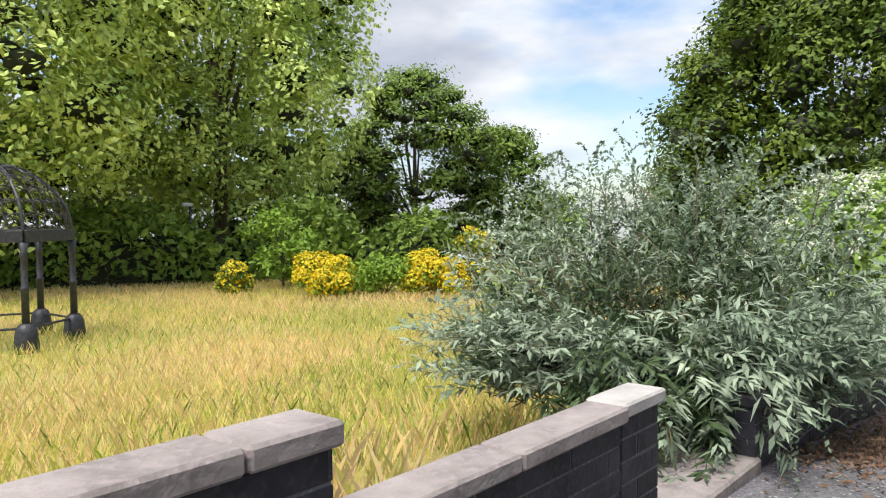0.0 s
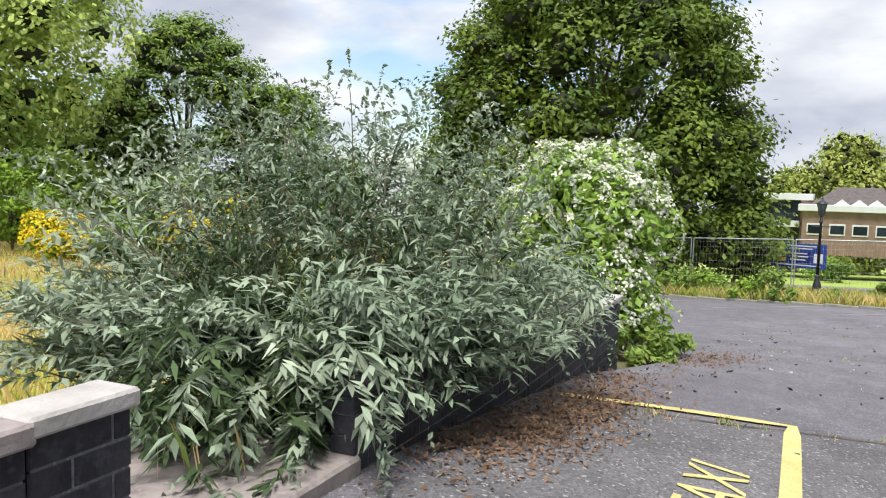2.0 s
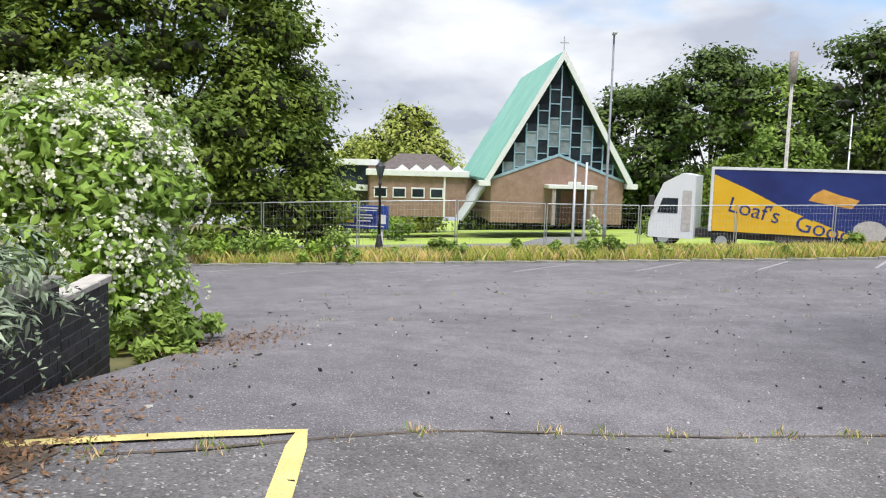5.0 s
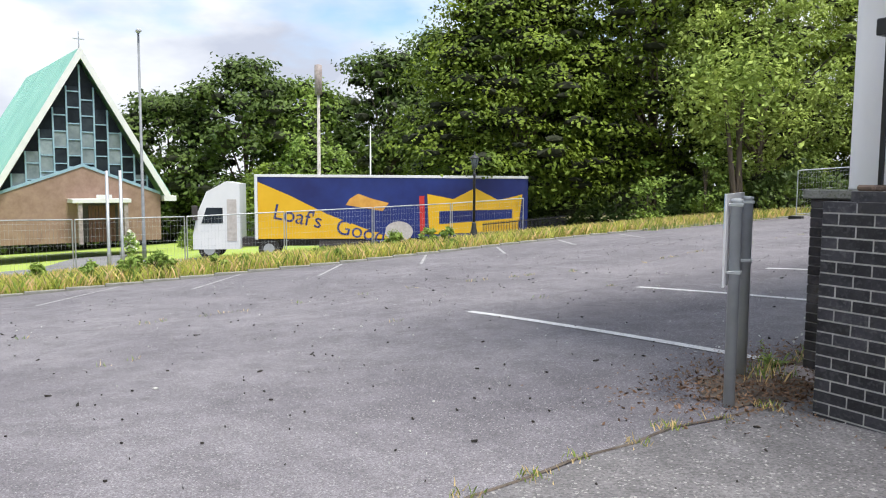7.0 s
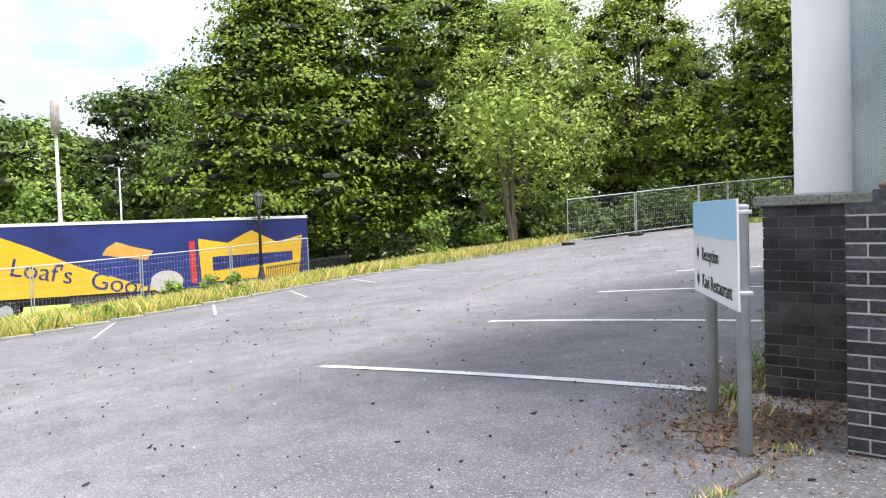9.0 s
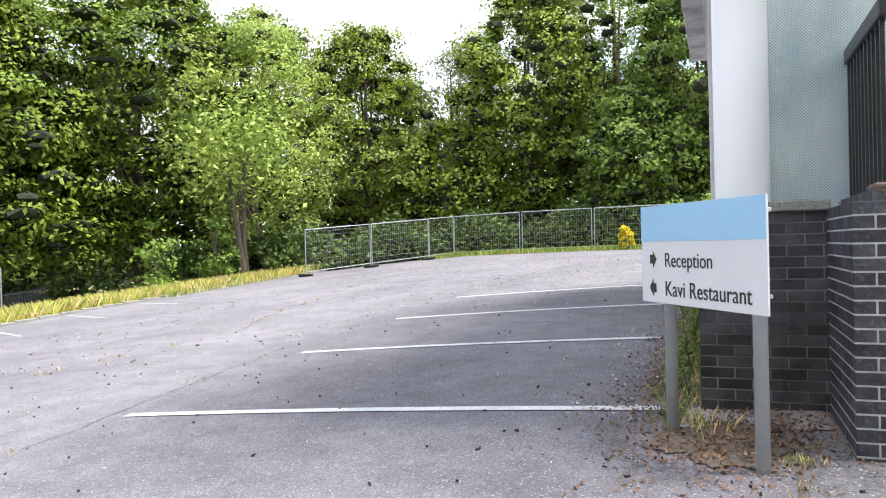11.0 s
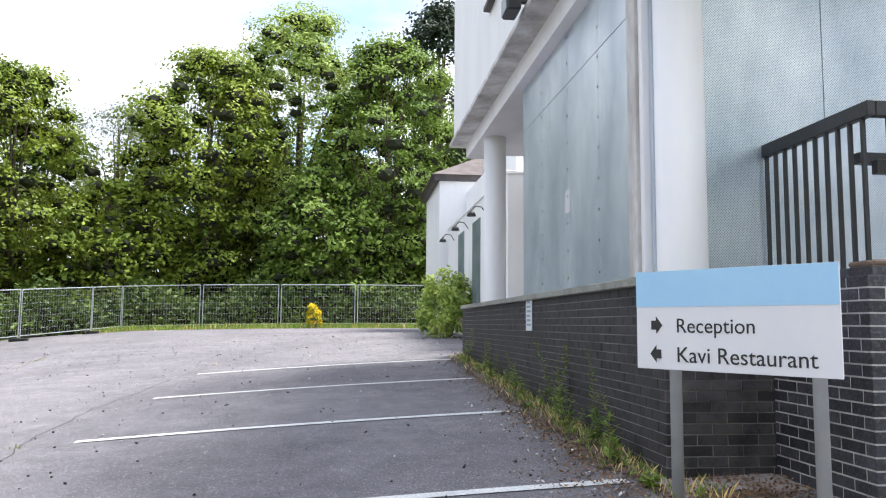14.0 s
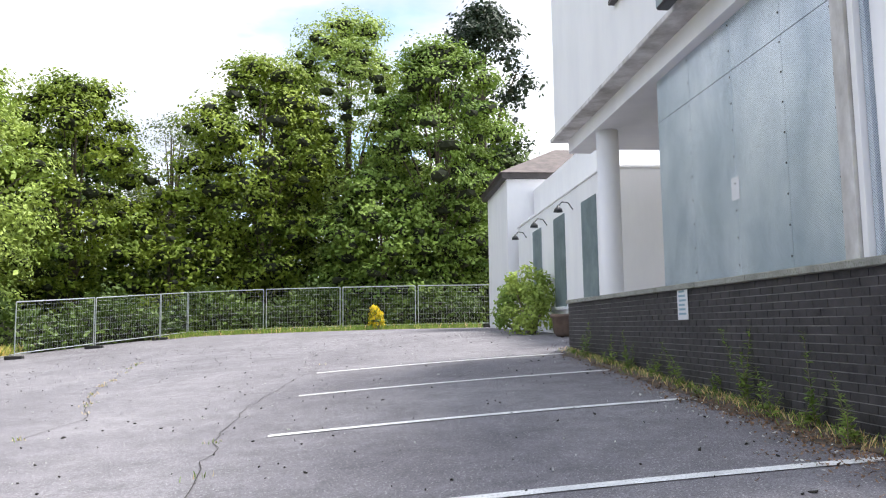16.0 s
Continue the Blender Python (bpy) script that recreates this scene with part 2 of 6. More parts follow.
def steel_material():
    """Perforated galvanised sheet: a fine grid of dark holes, with cloudy rain streaks."""
    m = material("perforated_steel", (0.40, 0.49, 0.59), (0.82, 0.88, 0.96), 1.3, 0.36, metal=0.35, bump=0.0, stretch=(1, 1, 0.6), ramp=(0.3, 0.7))
    n, l = m.node_tree.nodes, m.node_tree.links
    p = n["Principled BSDF"]
    old = p.inputs["Base Color"].links[0].from_socket
    geo, sep = n.new("ShaderNodeNewGeometry"), n.new("ShaderNodeSeparateXYZ")
    l.new(geo.outputs["Position"], sep.inputs[0])

    def op(kind, a, b=None):
        q = n.new("ShaderNodeMath")
        q.operation = kind
        for i, v in enumerate((a, b)):
            if isinstance(v, (int, float)):
                q.inputs[i].default_value = v
            elif v is not None:
                l.new(v, q.inputs[i])
        return q.outputs[0]
    along = op("ADD", sep.outputs[0], sep.outputs[1])
    s1 = op("SINE", op("MULTIPLY", along, 2 * math.pi / 0.022))
    s2 = op("SINE", op("MULTIPLY", sep.outputs[2], 2 * math.pi / 0.022))
    hole = op("GREATER_THAN", op("MULTIPLY", s1, s2), 0.35)
    mx = n.new("ShaderNodeMixRGB")
    mx.inputs[2].default_value = (0.05, 0.06, 0.065, 1)
    l.new(op("MULTIPLY", hole, 0.6), mx.inputs[0])
    l.new(old, mx.inputs[1])
    l.new(mx.outputs[0], p.inputs["Base Color"])
    return m


M["steel"] = steel_material()


def tarmac_material(name, dark, light, chips, grain):
    """Asphalt: stones of differing grey set in binder, with broad stains and worn patches."""
    m = material(name, dark, light, 0.35, 0.85, bump=0.0)
    n, l = m.node_tree.nodes, m.node_tree.links
    p = n["Principled BSDF"]
    last = p.inputs["Base Color"].links[0].from_socket
    geo = n.new("ShaderNodeNewGeometry")
    vo, sep = n.new("ShaderNodeTexVoronoi"), n.new("ShaderNodeSeparateColor")
    vo.inputs["Scale"].default_value = grain
    l.new(geo.outputs["Position"], vo.inputs["Vector"])
    l.new(vo.outputs["Color"], sep.inputs[0])
    tone = n.new("ShaderNodeMapRange")
    tone.inputs[3].default_value, tone.inputs[4].default_value = 0.66, 1.34
    l.new(sep.outputs[0], tone.inputs[0])
    stain, sr = n.new("ShaderNodeTexNoise"), n.new("ShaderNodeMapRange")
    stain.inputs["Scale"].default_value, stain.inputs["Detail"].default_value, stain.inputs["Roughness"].default_value = 2.3, 10.0, 0.72
    l.new(geo.outputs["Position"], stain.inputs["Vector"])
    sr.inputs[1].default_value, sr.inputs[2].default_value, sr.inputs[3].default_value, sr.inputs[4].default_value = 0.3, 0.7, 0.74, 1.26
    l.new(stain.outputs["Fac"], sr.inputs[0])
    mul, hsv = n.new("ShaderNodeMath"), n.new("ShaderNodeHueSaturation")
    mul.operation = "MULTIPLY"
    l.new(tone.outputs[0], mul.inputs[0])
    l.new(sr.outputs[0], mul.inputs[1])
    l.new(mul.outputs[0], hsv.inputs["Value"])
    l.new(last, hsv.inputs["Color"])
    pick, mx = n.new("ShaderNodeMath"), n.new("ShaderNodeMixRGB")
    pick.operation = "GREATER_THAN"
    pick.inputs[1].default_value = 0.96
    l.new(sep.outputs[1], pick.inputs[0])
    mx.inputs[2].default_value = (*chips, 1)
    l.new(pick.outputs[0], mx.inputs[0])
    l.new(hsv.outputs[0], mx.inputs[1])
    l.new(mx.outputs[0], p.inputs["Base Color"])
    bp = n.new("ShaderNodeBump")
    bp.inputs["Strength"].default_value, bp.inputs["Distance"].default_value = 0.7, 0.008
    l.new(vo.outputs["Distance"], bp.inputs["Height"])
    l.new(bp.outputs[0], p.inputs["Normal"])
    return m


M["tarmac"] = tarmac_material("tarmac", (0.138, 0.130, 0.149), (0.208, 0.198, 0.219), (0.38, 0.37, 0.38), 115)
M["tarmac_old"] = tarmac_material("tarmac_old", (0.115, 0.110, 0.118), (0.182, 0.176, 0.183), (0.38, 0.37, 0.36), 80)
# near-black green for crown and hedge cores: inner shade put into the colour
M["shade_core"] = material("shade_core", (0.014, 0.018, 0.008), (0.030, 0.036, 0.016), 3, 0.95, bump=0.5, fine=20)


# ---- mesh helpers ----
def link_mesh(name, bm, mat, parent=None):
    me = bpy.data.meshes.new(name)
    bm.to_mesh(me)
    bm.free()
    for x in (mat if isinstance(mat, (list, tuple)) else [mat]):
        me.materials.append(x)
    ob = new(name, me)
    ob.parent = parent
    return ob


def part(name, bm, mat, parent, label=""):
    return tagged(link_mesh(name, bm, mat, parent), label)


def group_at(name, label, category, x=0, y=0, z=0, rz=0, group="", kind=""):
    e = new(name)
    e.empty_display_size = 0.2
    e.matrix_basis = pose(x, y, z, 0, 0, rz)
    return tagged(e, label, category, group, kind)


def box(bm, x0, x1, y0, y1, z0, z1, bev=0.0, m=None):
    r = bmesh.ops.create_cube(bm, size=1)
    vs = r["verts"]
    mat = Matrix.LocRotScale(((x0 + x1) / 2, (y0 + y1) / 2, (z0 + z1) / 2), None, (abs(x1 - x0), abs(y1 - y0), abs(z1 - z0)))
    bmesh.ops.transform(bm, matrix=(m @ mat) if m else mat, verts=vs)
    if bev:
        es = list({e for v in vs for e in v.link_edges})
        bmesh.ops.bevel(bm, geom=es, offset=bev, segments=1, affect="EDGES")
    return bm


def boxm(x0, x1, y0, y1, z0, z1, bev=0.0):
    return box(bmesh.new(), x0, x1, y0, y1, z0, z1, bev)


def tube(bm, a, b, r0, r1=None, seg=8):
    a, b = Vector(a), Vector(b)
    r1 = r0 if r1 is None else r1
    d = b - a
    if d.length < 1e-6:
        return bm
    m = Matrix.Translation((a + b) / 2) @ d.to_track_quat("Z", "Y").to_matrix().to_4x4()
    bmesh.ops.create_cone(bm, cap_ends=True, segments=seg, radius1=r0, radius2=r1, depth=d.length, matrix=m)
    return bm


def lathe(bm, profile, seg=16, m=None):
    rings = []
    for r, z in profile:
        rings.append([bm.verts.new((m or Matrix()) @ Vector((r * math.cos(i * math.tau / seg), r * math.sin(i * math.tau / seg), z))) for i in range(seg)])
    for a, b in zip(rings, rings[1:]):
        for i in range(seg):
            f = bm.faces.new((a[i], a[(i + 1) % seg], b[(i + 1) % seg], b[i]))
            f.smooth = True
    bm.faces.new(rings[-1])
    bm.faces.new(rings[0][::-1])
    return bm


def prism(bm, outline, depth, m=None):
    """A flat outline (x, z) given thickness along y."""
    a = [bm.verts.new((m or Matrix()) @ Vector((x, 0, z))) for x, z in outline]
    b = [bm.verts.new((m or Matrix()) @ Vector((x, depth, z))) for x, z in outline]
    bm.faces.new(a)
    bm.faces.new(b[::-1])
    for i in range(len(a)):
        j = (i + 1) % len(a)
        bm.faces.new((a[j], a[i], b[i], b[j]))
    bmesh.ops.recalc_face_normals(bm, faces=bm.faces[:])
    return bm


def mesh_np(name, verts, faces, mats, parent=None, index=None, smooth=False):
    """A mesh from arrays: verts (n, 3) and faces (m, 3 or 4)."""
    me = bpy.data.meshes.new(name)
    verts, faces = np.asarray(verts, np.float32), np.asarray(faces, np.int32)
    k = faces.shape[1]
    me.vertices.add(len(verts))
    me.vertices.foreach_set("co", verts.ravel())
    me.loops.add(faces.size)
    me.loops.foreach_set("vertex_index", faces.ravel())
    me.polygons.add(len(faces))
    me.polygons.foreach_set("loop_start", np.arange(0, faces.size, k, dtype=np.int32))
    me.polygons.foreach_set("loop_total", np.full(len(faces), k, np.int32))
    for x in (mats if isinstance(mats, (list, tuple)) else [mats]):
        me.materials.append(x)
    if index is not None:
        me.polygons.foreach_set("material_index", np.asarray(index, np.int32))
    me.polygons.foreach_set("use_smooth", np.full(len(faces), bool(smooth)))
    me.update(calc_edges=True)
    ob = new(name, me)
    ob.parent = parent
    return ob


def text_mesh(name, words, size, mat, parent, m, label="", extrude=0.001):
    cu = bpy.data.curves.new(name, "FONT")
    cu.body, cu.size, cu.extrude = words, size, extrude
    tmp = bpy.data.objects.new(name, cu)
    scene.collection.objects.link(tmp)
    me = bpy.data.meshes.new_from_object(tmp.evaluated_get(bpy.context.evaluated_depsgraph_get()))
    bpy.data.objects.remove(tmp)
    me.materials.clear()
    me.materials.append(mat)
    ob = new(name, me)
    ob.parent = parent
    ob.matrix_basis = m
    return tagged(ob, label)


# ---- terrain ----
def smooth(a, b, v):
    v = min(1.0, max(0.0, (v - a) / (b - a)))
    return v * v * (3 - 2 * v)


def height(x, y):
    """The car park falls away to the east and rises to the south; the field and the road lie lower."""
    xe = max(x, -6.0)
    g = 0.454 - 0.0967 * xe - 0.046 * y - 0.0884 * math.exp(-(xe / 8) ** 2) + 0.577 * math.exp(-(xe / 9) ** 2) * math.tanh(y / 2) + 0.026 * max(0, xe - 14)
    g = g if g < 0.3 else 0.3 + 0.22 * math.tanh((g - 0.3) / 0.5)
    low = -2.75 + 0.022 * max(0.0, -12 - y)
    g += (min(low, g) - g) * smooth(28.5, 37, x)
    field = -0.1 - 0.95 * smooth(2.5, 13, y) - 0.12 * smooth(12, 35, y)
    if y > 2.4 and x < 24:
        k = smooth(2.4, 4.5, y) * (1 - smooth(-2.0, 0.2, x - 9.2 - 0.5 * (y - 2.3)) * (1 - smooth(9.5, 13, y)))
        g += (field - g) * k
    return g


def kerb_x(y):
    return 25.3 + 1.6 * smooth(-8, -20, y) if y > -20 else 26.9 - 0.9 * smooth(-22, -33, y)


def rows_sheet(name, ys, xa, xb, nx, dz, mat):
    vs, fs = [], []
    for y in ys:
        a, b = xa(y), xb(y)
        for i in range(nx + 1):
            x = a + (b - a) * i / nx
            vs.append((x, y, height(x, y) + dz))
    for j in range(len(ys) - 1):
        for i in range(nx):
            q = j * (nx + 1) + i
            fs.append((q, q + 1, q + nx + 2, q + nx + 1))
    ob = mesh_np(name, vs, fs, mat, smooth=True)
    return tagged(ob, kind="structure")


def spaced(a, b, n):
    return [a + (b - a) * i / n for i in range(n + 1)]


xs_far = sorted(set([-400, -200, -100, -60, -40] + spaced(-30, 60, 90) + [70, 85, 100, 130, 180, 300, 600]))
ys_far = sorted(set([-400, -200, -120, -80, -60] + spaced(-50, 50, 100) + [60, 80, 120, 200, 400]))
gv = [(x, y, height(x, y) - 0.10 - (0.5 if 200 < max(abs(x), abs(y)) else 0)) for y in ys_far for x in xs_far]
nxf = len(xs_far)
gf = [(j * nxf + i, j * nxf + i + 1, (j + 1) * nxf + i + 1, (j + 1) * nxf + i) for j in range(len(ys_far) - 1) for i in range(nxf - 1)]
gi = []
for q in gf:
    cx, cy = gv[q[0]][0] + 0.5, gv[q[0]][1] + 0.5
    gi.append(1 if (cy > 2.5 and (cx < 9.0 + 0.5 * (cy - 2.3) or cy > 10) and cx < 26) else 2 if (cx > 44 and -30 < cy < 40) else 0)
ground = mesh_np("ground", gv, gf, [M["soil"], M["field"], M["lawn"]], index=gi, smooth=True)
tagged(ground, kind="structure")
rows_sheet("pavement_car_park", spaced(-35.5, 2.3, 95), lambda y: -16.0, kerb_x, 110, 0.0, M["tarmac"])
rows_sheet("pavement_car_park_north", spaced(2.3, 9.5, 18), lambda y: 9.4 + 0.5 * (y - 2.3), kerb_x, 50, 0.0, M["tarmac"])
# older, coarser tarmac by the buildings, bounded by the weedy seam
rows_sheet("pavement_forecourt", spaced(-5.2, 1.55, 40), lambda y: -15.0, lambda y: 7.05 + 0.35 * math.tanh(-y) + 0.33 * smooth(0, -3.7, y) * 1.6 + 0.03 * math.sin(5 * y) - 1.0 * smooth(0, 1.5, y), 60, 0.006, M["tarmac_old"])
rows_sheet("road", spaced(-70, 70, 70), lambda y: 35.5 + 0.16 * min(0, y + 10) * 1.5, lambda y: 43.5 + 0.16 * min(0, y + 10) * 1.5, 6, -0.02, M["road"])


# ---- plants ----
def unit(v):
    return v / np.maximum(np.linalg.norm(v, axis=1, keepdims=True), 1e-6)


def leaves(rng, pos, nrm, size, aspect=0.5, jitter=0.8, droop=0.0):
    """Folded diamond leaves at pos, facing about nrm."""
    n = len(pos)
    nrm = unit(nrm + jitter * rng.normal(size=(n, 3)))
    side = unit(np.cross(nrm, rng.normal(size=(n, 3))))
    fwd = np.cross(nrm, side)
    fwd[:, 2] -= droop
    s = size * rng.uniform(0.6, 1.4, (n, 1))
    v = np.stack([pos - fwd * s * 0.5, pos + side * s * aspect * 0.5 - nrm * s * 0.08, pos + fwd * s * 0.5, pos - side * s * aspect * 0.5 - nrm * s * 0.08], 1)
    return v.reshape(-1, 3), np.arange(4 * n).reshape(-1, 4)


def branch_mesh(segs, mat, parent, name="trunk", seg=7):
    bm = bmesh.new()
    for a, b, r0, r1 in segs:
        tube(bm, a, b, r0, r1, seg)
    return part(name, bm, mat, parent)


def tree(name, label, x, y, h, r, leaf, seed, base=0.25, lobes=60, n=16000, size=0.34, shape="round", droop=0.0, trunk=0.3, core=0.72, category="tree", group="", z=None, squash=0.62, lobe=(0.10, 0.27), spray=(1.25, 1.25, 0.6)):
    """A tapered trunk with limbs, and a crown of leaf clumps gathered in lobes."""
    rng = np.random.default_rng(seed)
    z0 = height(x, y) - 0.1 if z is None else z
    e = group_at(name, label, category, x, y, z0, group=group)
    lo = h * base
    hc = h - lo
    c = []
    while len(c) < lobes * 1.9:
        u, a = rng.uniform(0, 1), rng.uniform(0, math.tau)
        if shape == "round":
            w = math.sin(math.pi * min(1, 0.12 + 0.86 * u)) ** 0.6
        elif shape == "cone":
            w = (1 - u) ** 0.62 * min(1, 0.72 + 2.2 * u)
        elif shape == "egg":
            w = math.sin(math.pi * (0.1 + 0.88 * u ** 1.25)) ** 0.7
        else:
            w = math.sqrt(max(0.02, 1 - (0.97 * u) ** 2.0))
        q = r * w * math.sqrt(rng.uniform(0.7 if shape == "dome" else 0.25, 1)) * (0.92 if shape == "dome" else 0.86)
        c.append((q * math.cos(a), q * math.sin(a), lo + hc * (0.06 + 0.86 * u), r * rng.uniform(*lobe)))
    c = np.array(c)
    segs = [((0, 0, 0), (0, 0, lo + hc * 0.35), trunk, trunk * 0.55), ((0, 0, lo + hc * 0.35), (0.1, 0.05, lo + hc * 0.8), trunk * 0.55, trunk * 0.12)]
    for q in c[:14]:
        zz = min(lo * 0.7 + 0.3 * q[2], lo + hc * 0.6)
        mid = (q[0] * 0.5, q[1] * 0.5, zz + (q[2] - zz) * 0.62)
        segs += [((0, 0, zz), mid, trunk * 0.32, trunk * 0.2), (mid, tuple(q[:3]), trunk * 0.2, trunk * 0.05)]
    branch_mesh(segs, M["bark"], e)
    # sprays of a dozen leaves on the lobes, mostly on their upper side
    nc, size = n // 13, size * 0.84
    k = rng.choice(len(c), nc, p=c[:, 3] ** 2 / (c[:, 3] ** 2).sum())
    d = unit(rng.normal(size=(nc, 3)))
    d[:, 2] = np.where(rng.uniform(size=nc) < 0.45, np.abs(d[:, 2]), d[:, 2])
    sq = np.array([1, 1, squash])
    p = c[k, :3] + d * c[k, 3:4] * rng.uniform(0.7, 1.12, (nc, 1)) * sq
    k, d, p = np.repeat(k, 12), np.repeat(d, 12, 0), np.repeat(p, 12, 0)
    off = rng.normal(size=p.shape) * np.array(spray) * size
    if droop:
        off[:, 2] -= droop * rng.uniform(0, 1, len(p)) ** 2 * c[k, 3] * 0.8 + 0.35 * np.hypot(off[:, 0], off[:, 1])
    p = p + off
    up = d * 0.9 + np.array([0, 0, 0.5])
    v, f = leaves(rng, p, up, size, 0.6, 0.36, droop * 0.2)
    # added blobs fill the lobes, coloured near-black as the shade within the crown
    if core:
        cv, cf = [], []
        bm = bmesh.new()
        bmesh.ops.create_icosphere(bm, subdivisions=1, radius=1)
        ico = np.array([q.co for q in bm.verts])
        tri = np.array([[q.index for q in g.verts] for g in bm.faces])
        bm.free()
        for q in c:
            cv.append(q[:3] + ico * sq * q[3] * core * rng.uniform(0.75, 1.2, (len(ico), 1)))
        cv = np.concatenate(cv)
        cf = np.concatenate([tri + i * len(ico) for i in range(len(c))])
        tagged(mesh_np("crown_shade_core", cv, cf, M["shade_core"], e), kind="stuff")
    mesh_np("crown", v, f, leaf, e)
    return e


def shrub(name, label, x, y, h, r, leaf, seed, n=4000, size=0.14, flower=None, fn=0, fsize=0.1, ry=None, z=None, lobes=22, umbel=1):
    rng = np.random.default_rng(seed)
    z0 = (height(x, y) - 0.05) if z is None else z
    e = group_at(name, label, "shrub", x, y, z0)
    ry = ry or r
    a, q = rng.uniform(0, math.tau, lobes), np.sqrt(rng.uniform(0.05, 1, lobes))
    zz = h * rng.uniform(0.15, 0.86, lobes)
    w = np.sqrt(np.maximum(0.15, 1 - (zz / h) ** 2.2))
    c = np.column_stack([r * 0.75 * q * w * np.cos(a), ry * 0.75 * q * w * np.sin(a), zz])
    rr = min(r, h) * rng.uniform(0.22, 0.4, lobes)
    branch_mesh([((0.1 * math.cos(i), 0.1 * math.sin(i), 0), tuple(c[i]), 0.03, 0.008) for i in range(min(10, lobes))], M["stem"], e, "stem", 5)["kind"] = "stuff"
    k = rng.integers(0, lobes, n)
    d = unit(rng.normal(size=(n, 3)))
    p = c[k] + d * rr[k][:, None] * rng.uniform(0.35, 1.1, (n, 1))
    p[:, 2] = np.maximum(p[:, 2], 0.03)
    v, f = leaves(rng, p, d + np.array([0, 0, 0.5]), size, 0.5, 0.6)
    mesh_np("foliage", v, f, leaf, e)
    if flower:
        k = rng.integers(0, lobes, fn)
        d = unit(rng.normal(size=(fn, 3)) + np.array([0, 0, 0.8]))
        p = c[k] + d * rr[k][:, None] * rng.uniform(0.95, 1.2, (fn, 1))
        p[:, 2] = np.maximum(p[:, 2], 0.05)
        if umbel > 1:
            p, d = np.repeat(p, umbel, 0), np.repeat(d, umbel, 0)
            off = rng.normal(size=p.shape)
            off -= d * (off * d).sum(1, keepdims=True) * 0.8
            p = p + off * 0.042
        v, f = leaves(rng, p, d, fsize, 0.9, 0.4)
        mesh_np("blossom", v, f, flower, e)
    return e


def blades(name, label, pts, hgt, width, mats, seed, lean=0.3, split=(1.0,), kind="stuff"):
    """Grass: thin bent blades, two triangles long each, in one mesh."""
    rng = np.random.default_rng(seed)
    n = len(pts)
    a = rng.uniform(0, math.tau, n)
    hh = hgt * rng.uniform(0.45, 1.25, n)
    dx, dy = np.cos(a) * width, np.sin(a) * width
    b = rng.uniform(0, math.tau, n)
    lx, ly = np.cos(b) * hh * lean * rng.uniform(0.2, 1, n), np.sin(b) * hh * lean * rng.uniform(0.2, 1, n)
    p = np.asarray(pts)
    v = np.stack([p + np.column_stack([-dx, -dy, 0 * dx]), p + np.column_stack([dx, dy, 0 * dx]),
                  p + np.column_stack([lx * 0.4 + dx * 0.8, ly * 0.4 + dy * 0.8, hh * 0.6]), p + np.column_stack([lx, ly, hh])], 1).reshape(-1, 3)
    ob = mesh_np(name, v, np.arange(4 * n).reshape(-1, 4), mats, index=rng.choice(len(mats), n, p=split))
    return tagged(ob, label, "grass", kind=kind)


# ---- brickwork ----
BRICKS = {}


def brick_mesh(l, w, h, mat):
    key = (round(l, 3), round(w, 3), h, mat.name)
    if key not in BRICKS:
        bm = boxm(0, l, -w, 0.002, 0, h, 0.002)
        me = bpy.data.meshes.new("brick")
        bm.to_mesh(me)
        bm.free()
        me.materials.append(mat)
        BRICKS[key] = me
    return BRICKS[key]


def brick_face(parent, m, length, z0, z1, mat, seed, bl=0.215, joint=0.007, course=0.075, limit=300, base=None):
    """Courses of half-lapped bricks laid proud of a wall face. m: local x along the face, y out of it (a brick spans y -0.05..0.006)."""
    rng = random.Random(seed)
    jobs = []
    z = z1 - course
    row = 0
    while z > z0 - course:
        x = -(bl + joint) / 2 if row % 2 else 0.0
        while x < length - 0.02:
            a, b = max(0, x), min(length, x + bl)
            if b - a > 0.03 and (base is None or z + course > base((a + b) / 2)):
                jobs.append((a, b - a, z))
            x += bl + joint
        z -= course
        row += 1
    rest = jobs[limit:]
    for a, l, z in jobs[:limit]:
        ob = new("brick", brick_mesh(l, 0.05, course - joint, mat))
        ob.parent = parent
        ob.matrix_basis = m @ pose(a, 0.001 + rng.uniform(-0.001, 0.001), z + joint / 2)
    if rest:
        vs, fs = [], []
        for a, l, z in rest:
            i = len(vs)
            y = 0.003 + rng.uniform(-0.001, 0.001)
            for dy in (-0.05, y):
                vs += [m @ Vector((a, dy, z + joint / 2)), m @ Vector((a + l, dy, z + joint / 2)), m @ Vector((a + l, dy, z + course - joint / 2)), m @ Vector((a, dy, z + course - joint / 2))]
            fs += [(i + 4, i + 5, i + 6, i + 7), (i, i + 1, i + 5, i + 4), (i + 3, i + 7, i + 6, i + 2), (i, i + 4, i + 7, i + 3), (i + 1, i + 2, i + 6, i + 5)]
        tagged(mesh_np("brickwork", [tuple(v) for v in vs], fs, mat, parent), kind="stuff")


def face_m(p, q):
    """A face's frame: x from p to q, y out to the right of that way when seen from above turned outward."""
    d = Vector((q[0] - p[0], q[1] - p[1], 0)).normalized()
    out = Vector((d.y, -d.x, 0))
    return Matrix(((d.x, out.x, 0, p[0]), (d.y, out.y, 0, p[1]), (0, 0, 1, 0), (0, 0, 0, 1)))


# ---- the low black garden walls by the field ----
WD = Vector((0.985, 0.172, 0))
W0 = Vector((1.97, 1.47, 0))


def on_wall(s):
    p = W0 + WD * s
    return (p.x, p.y)


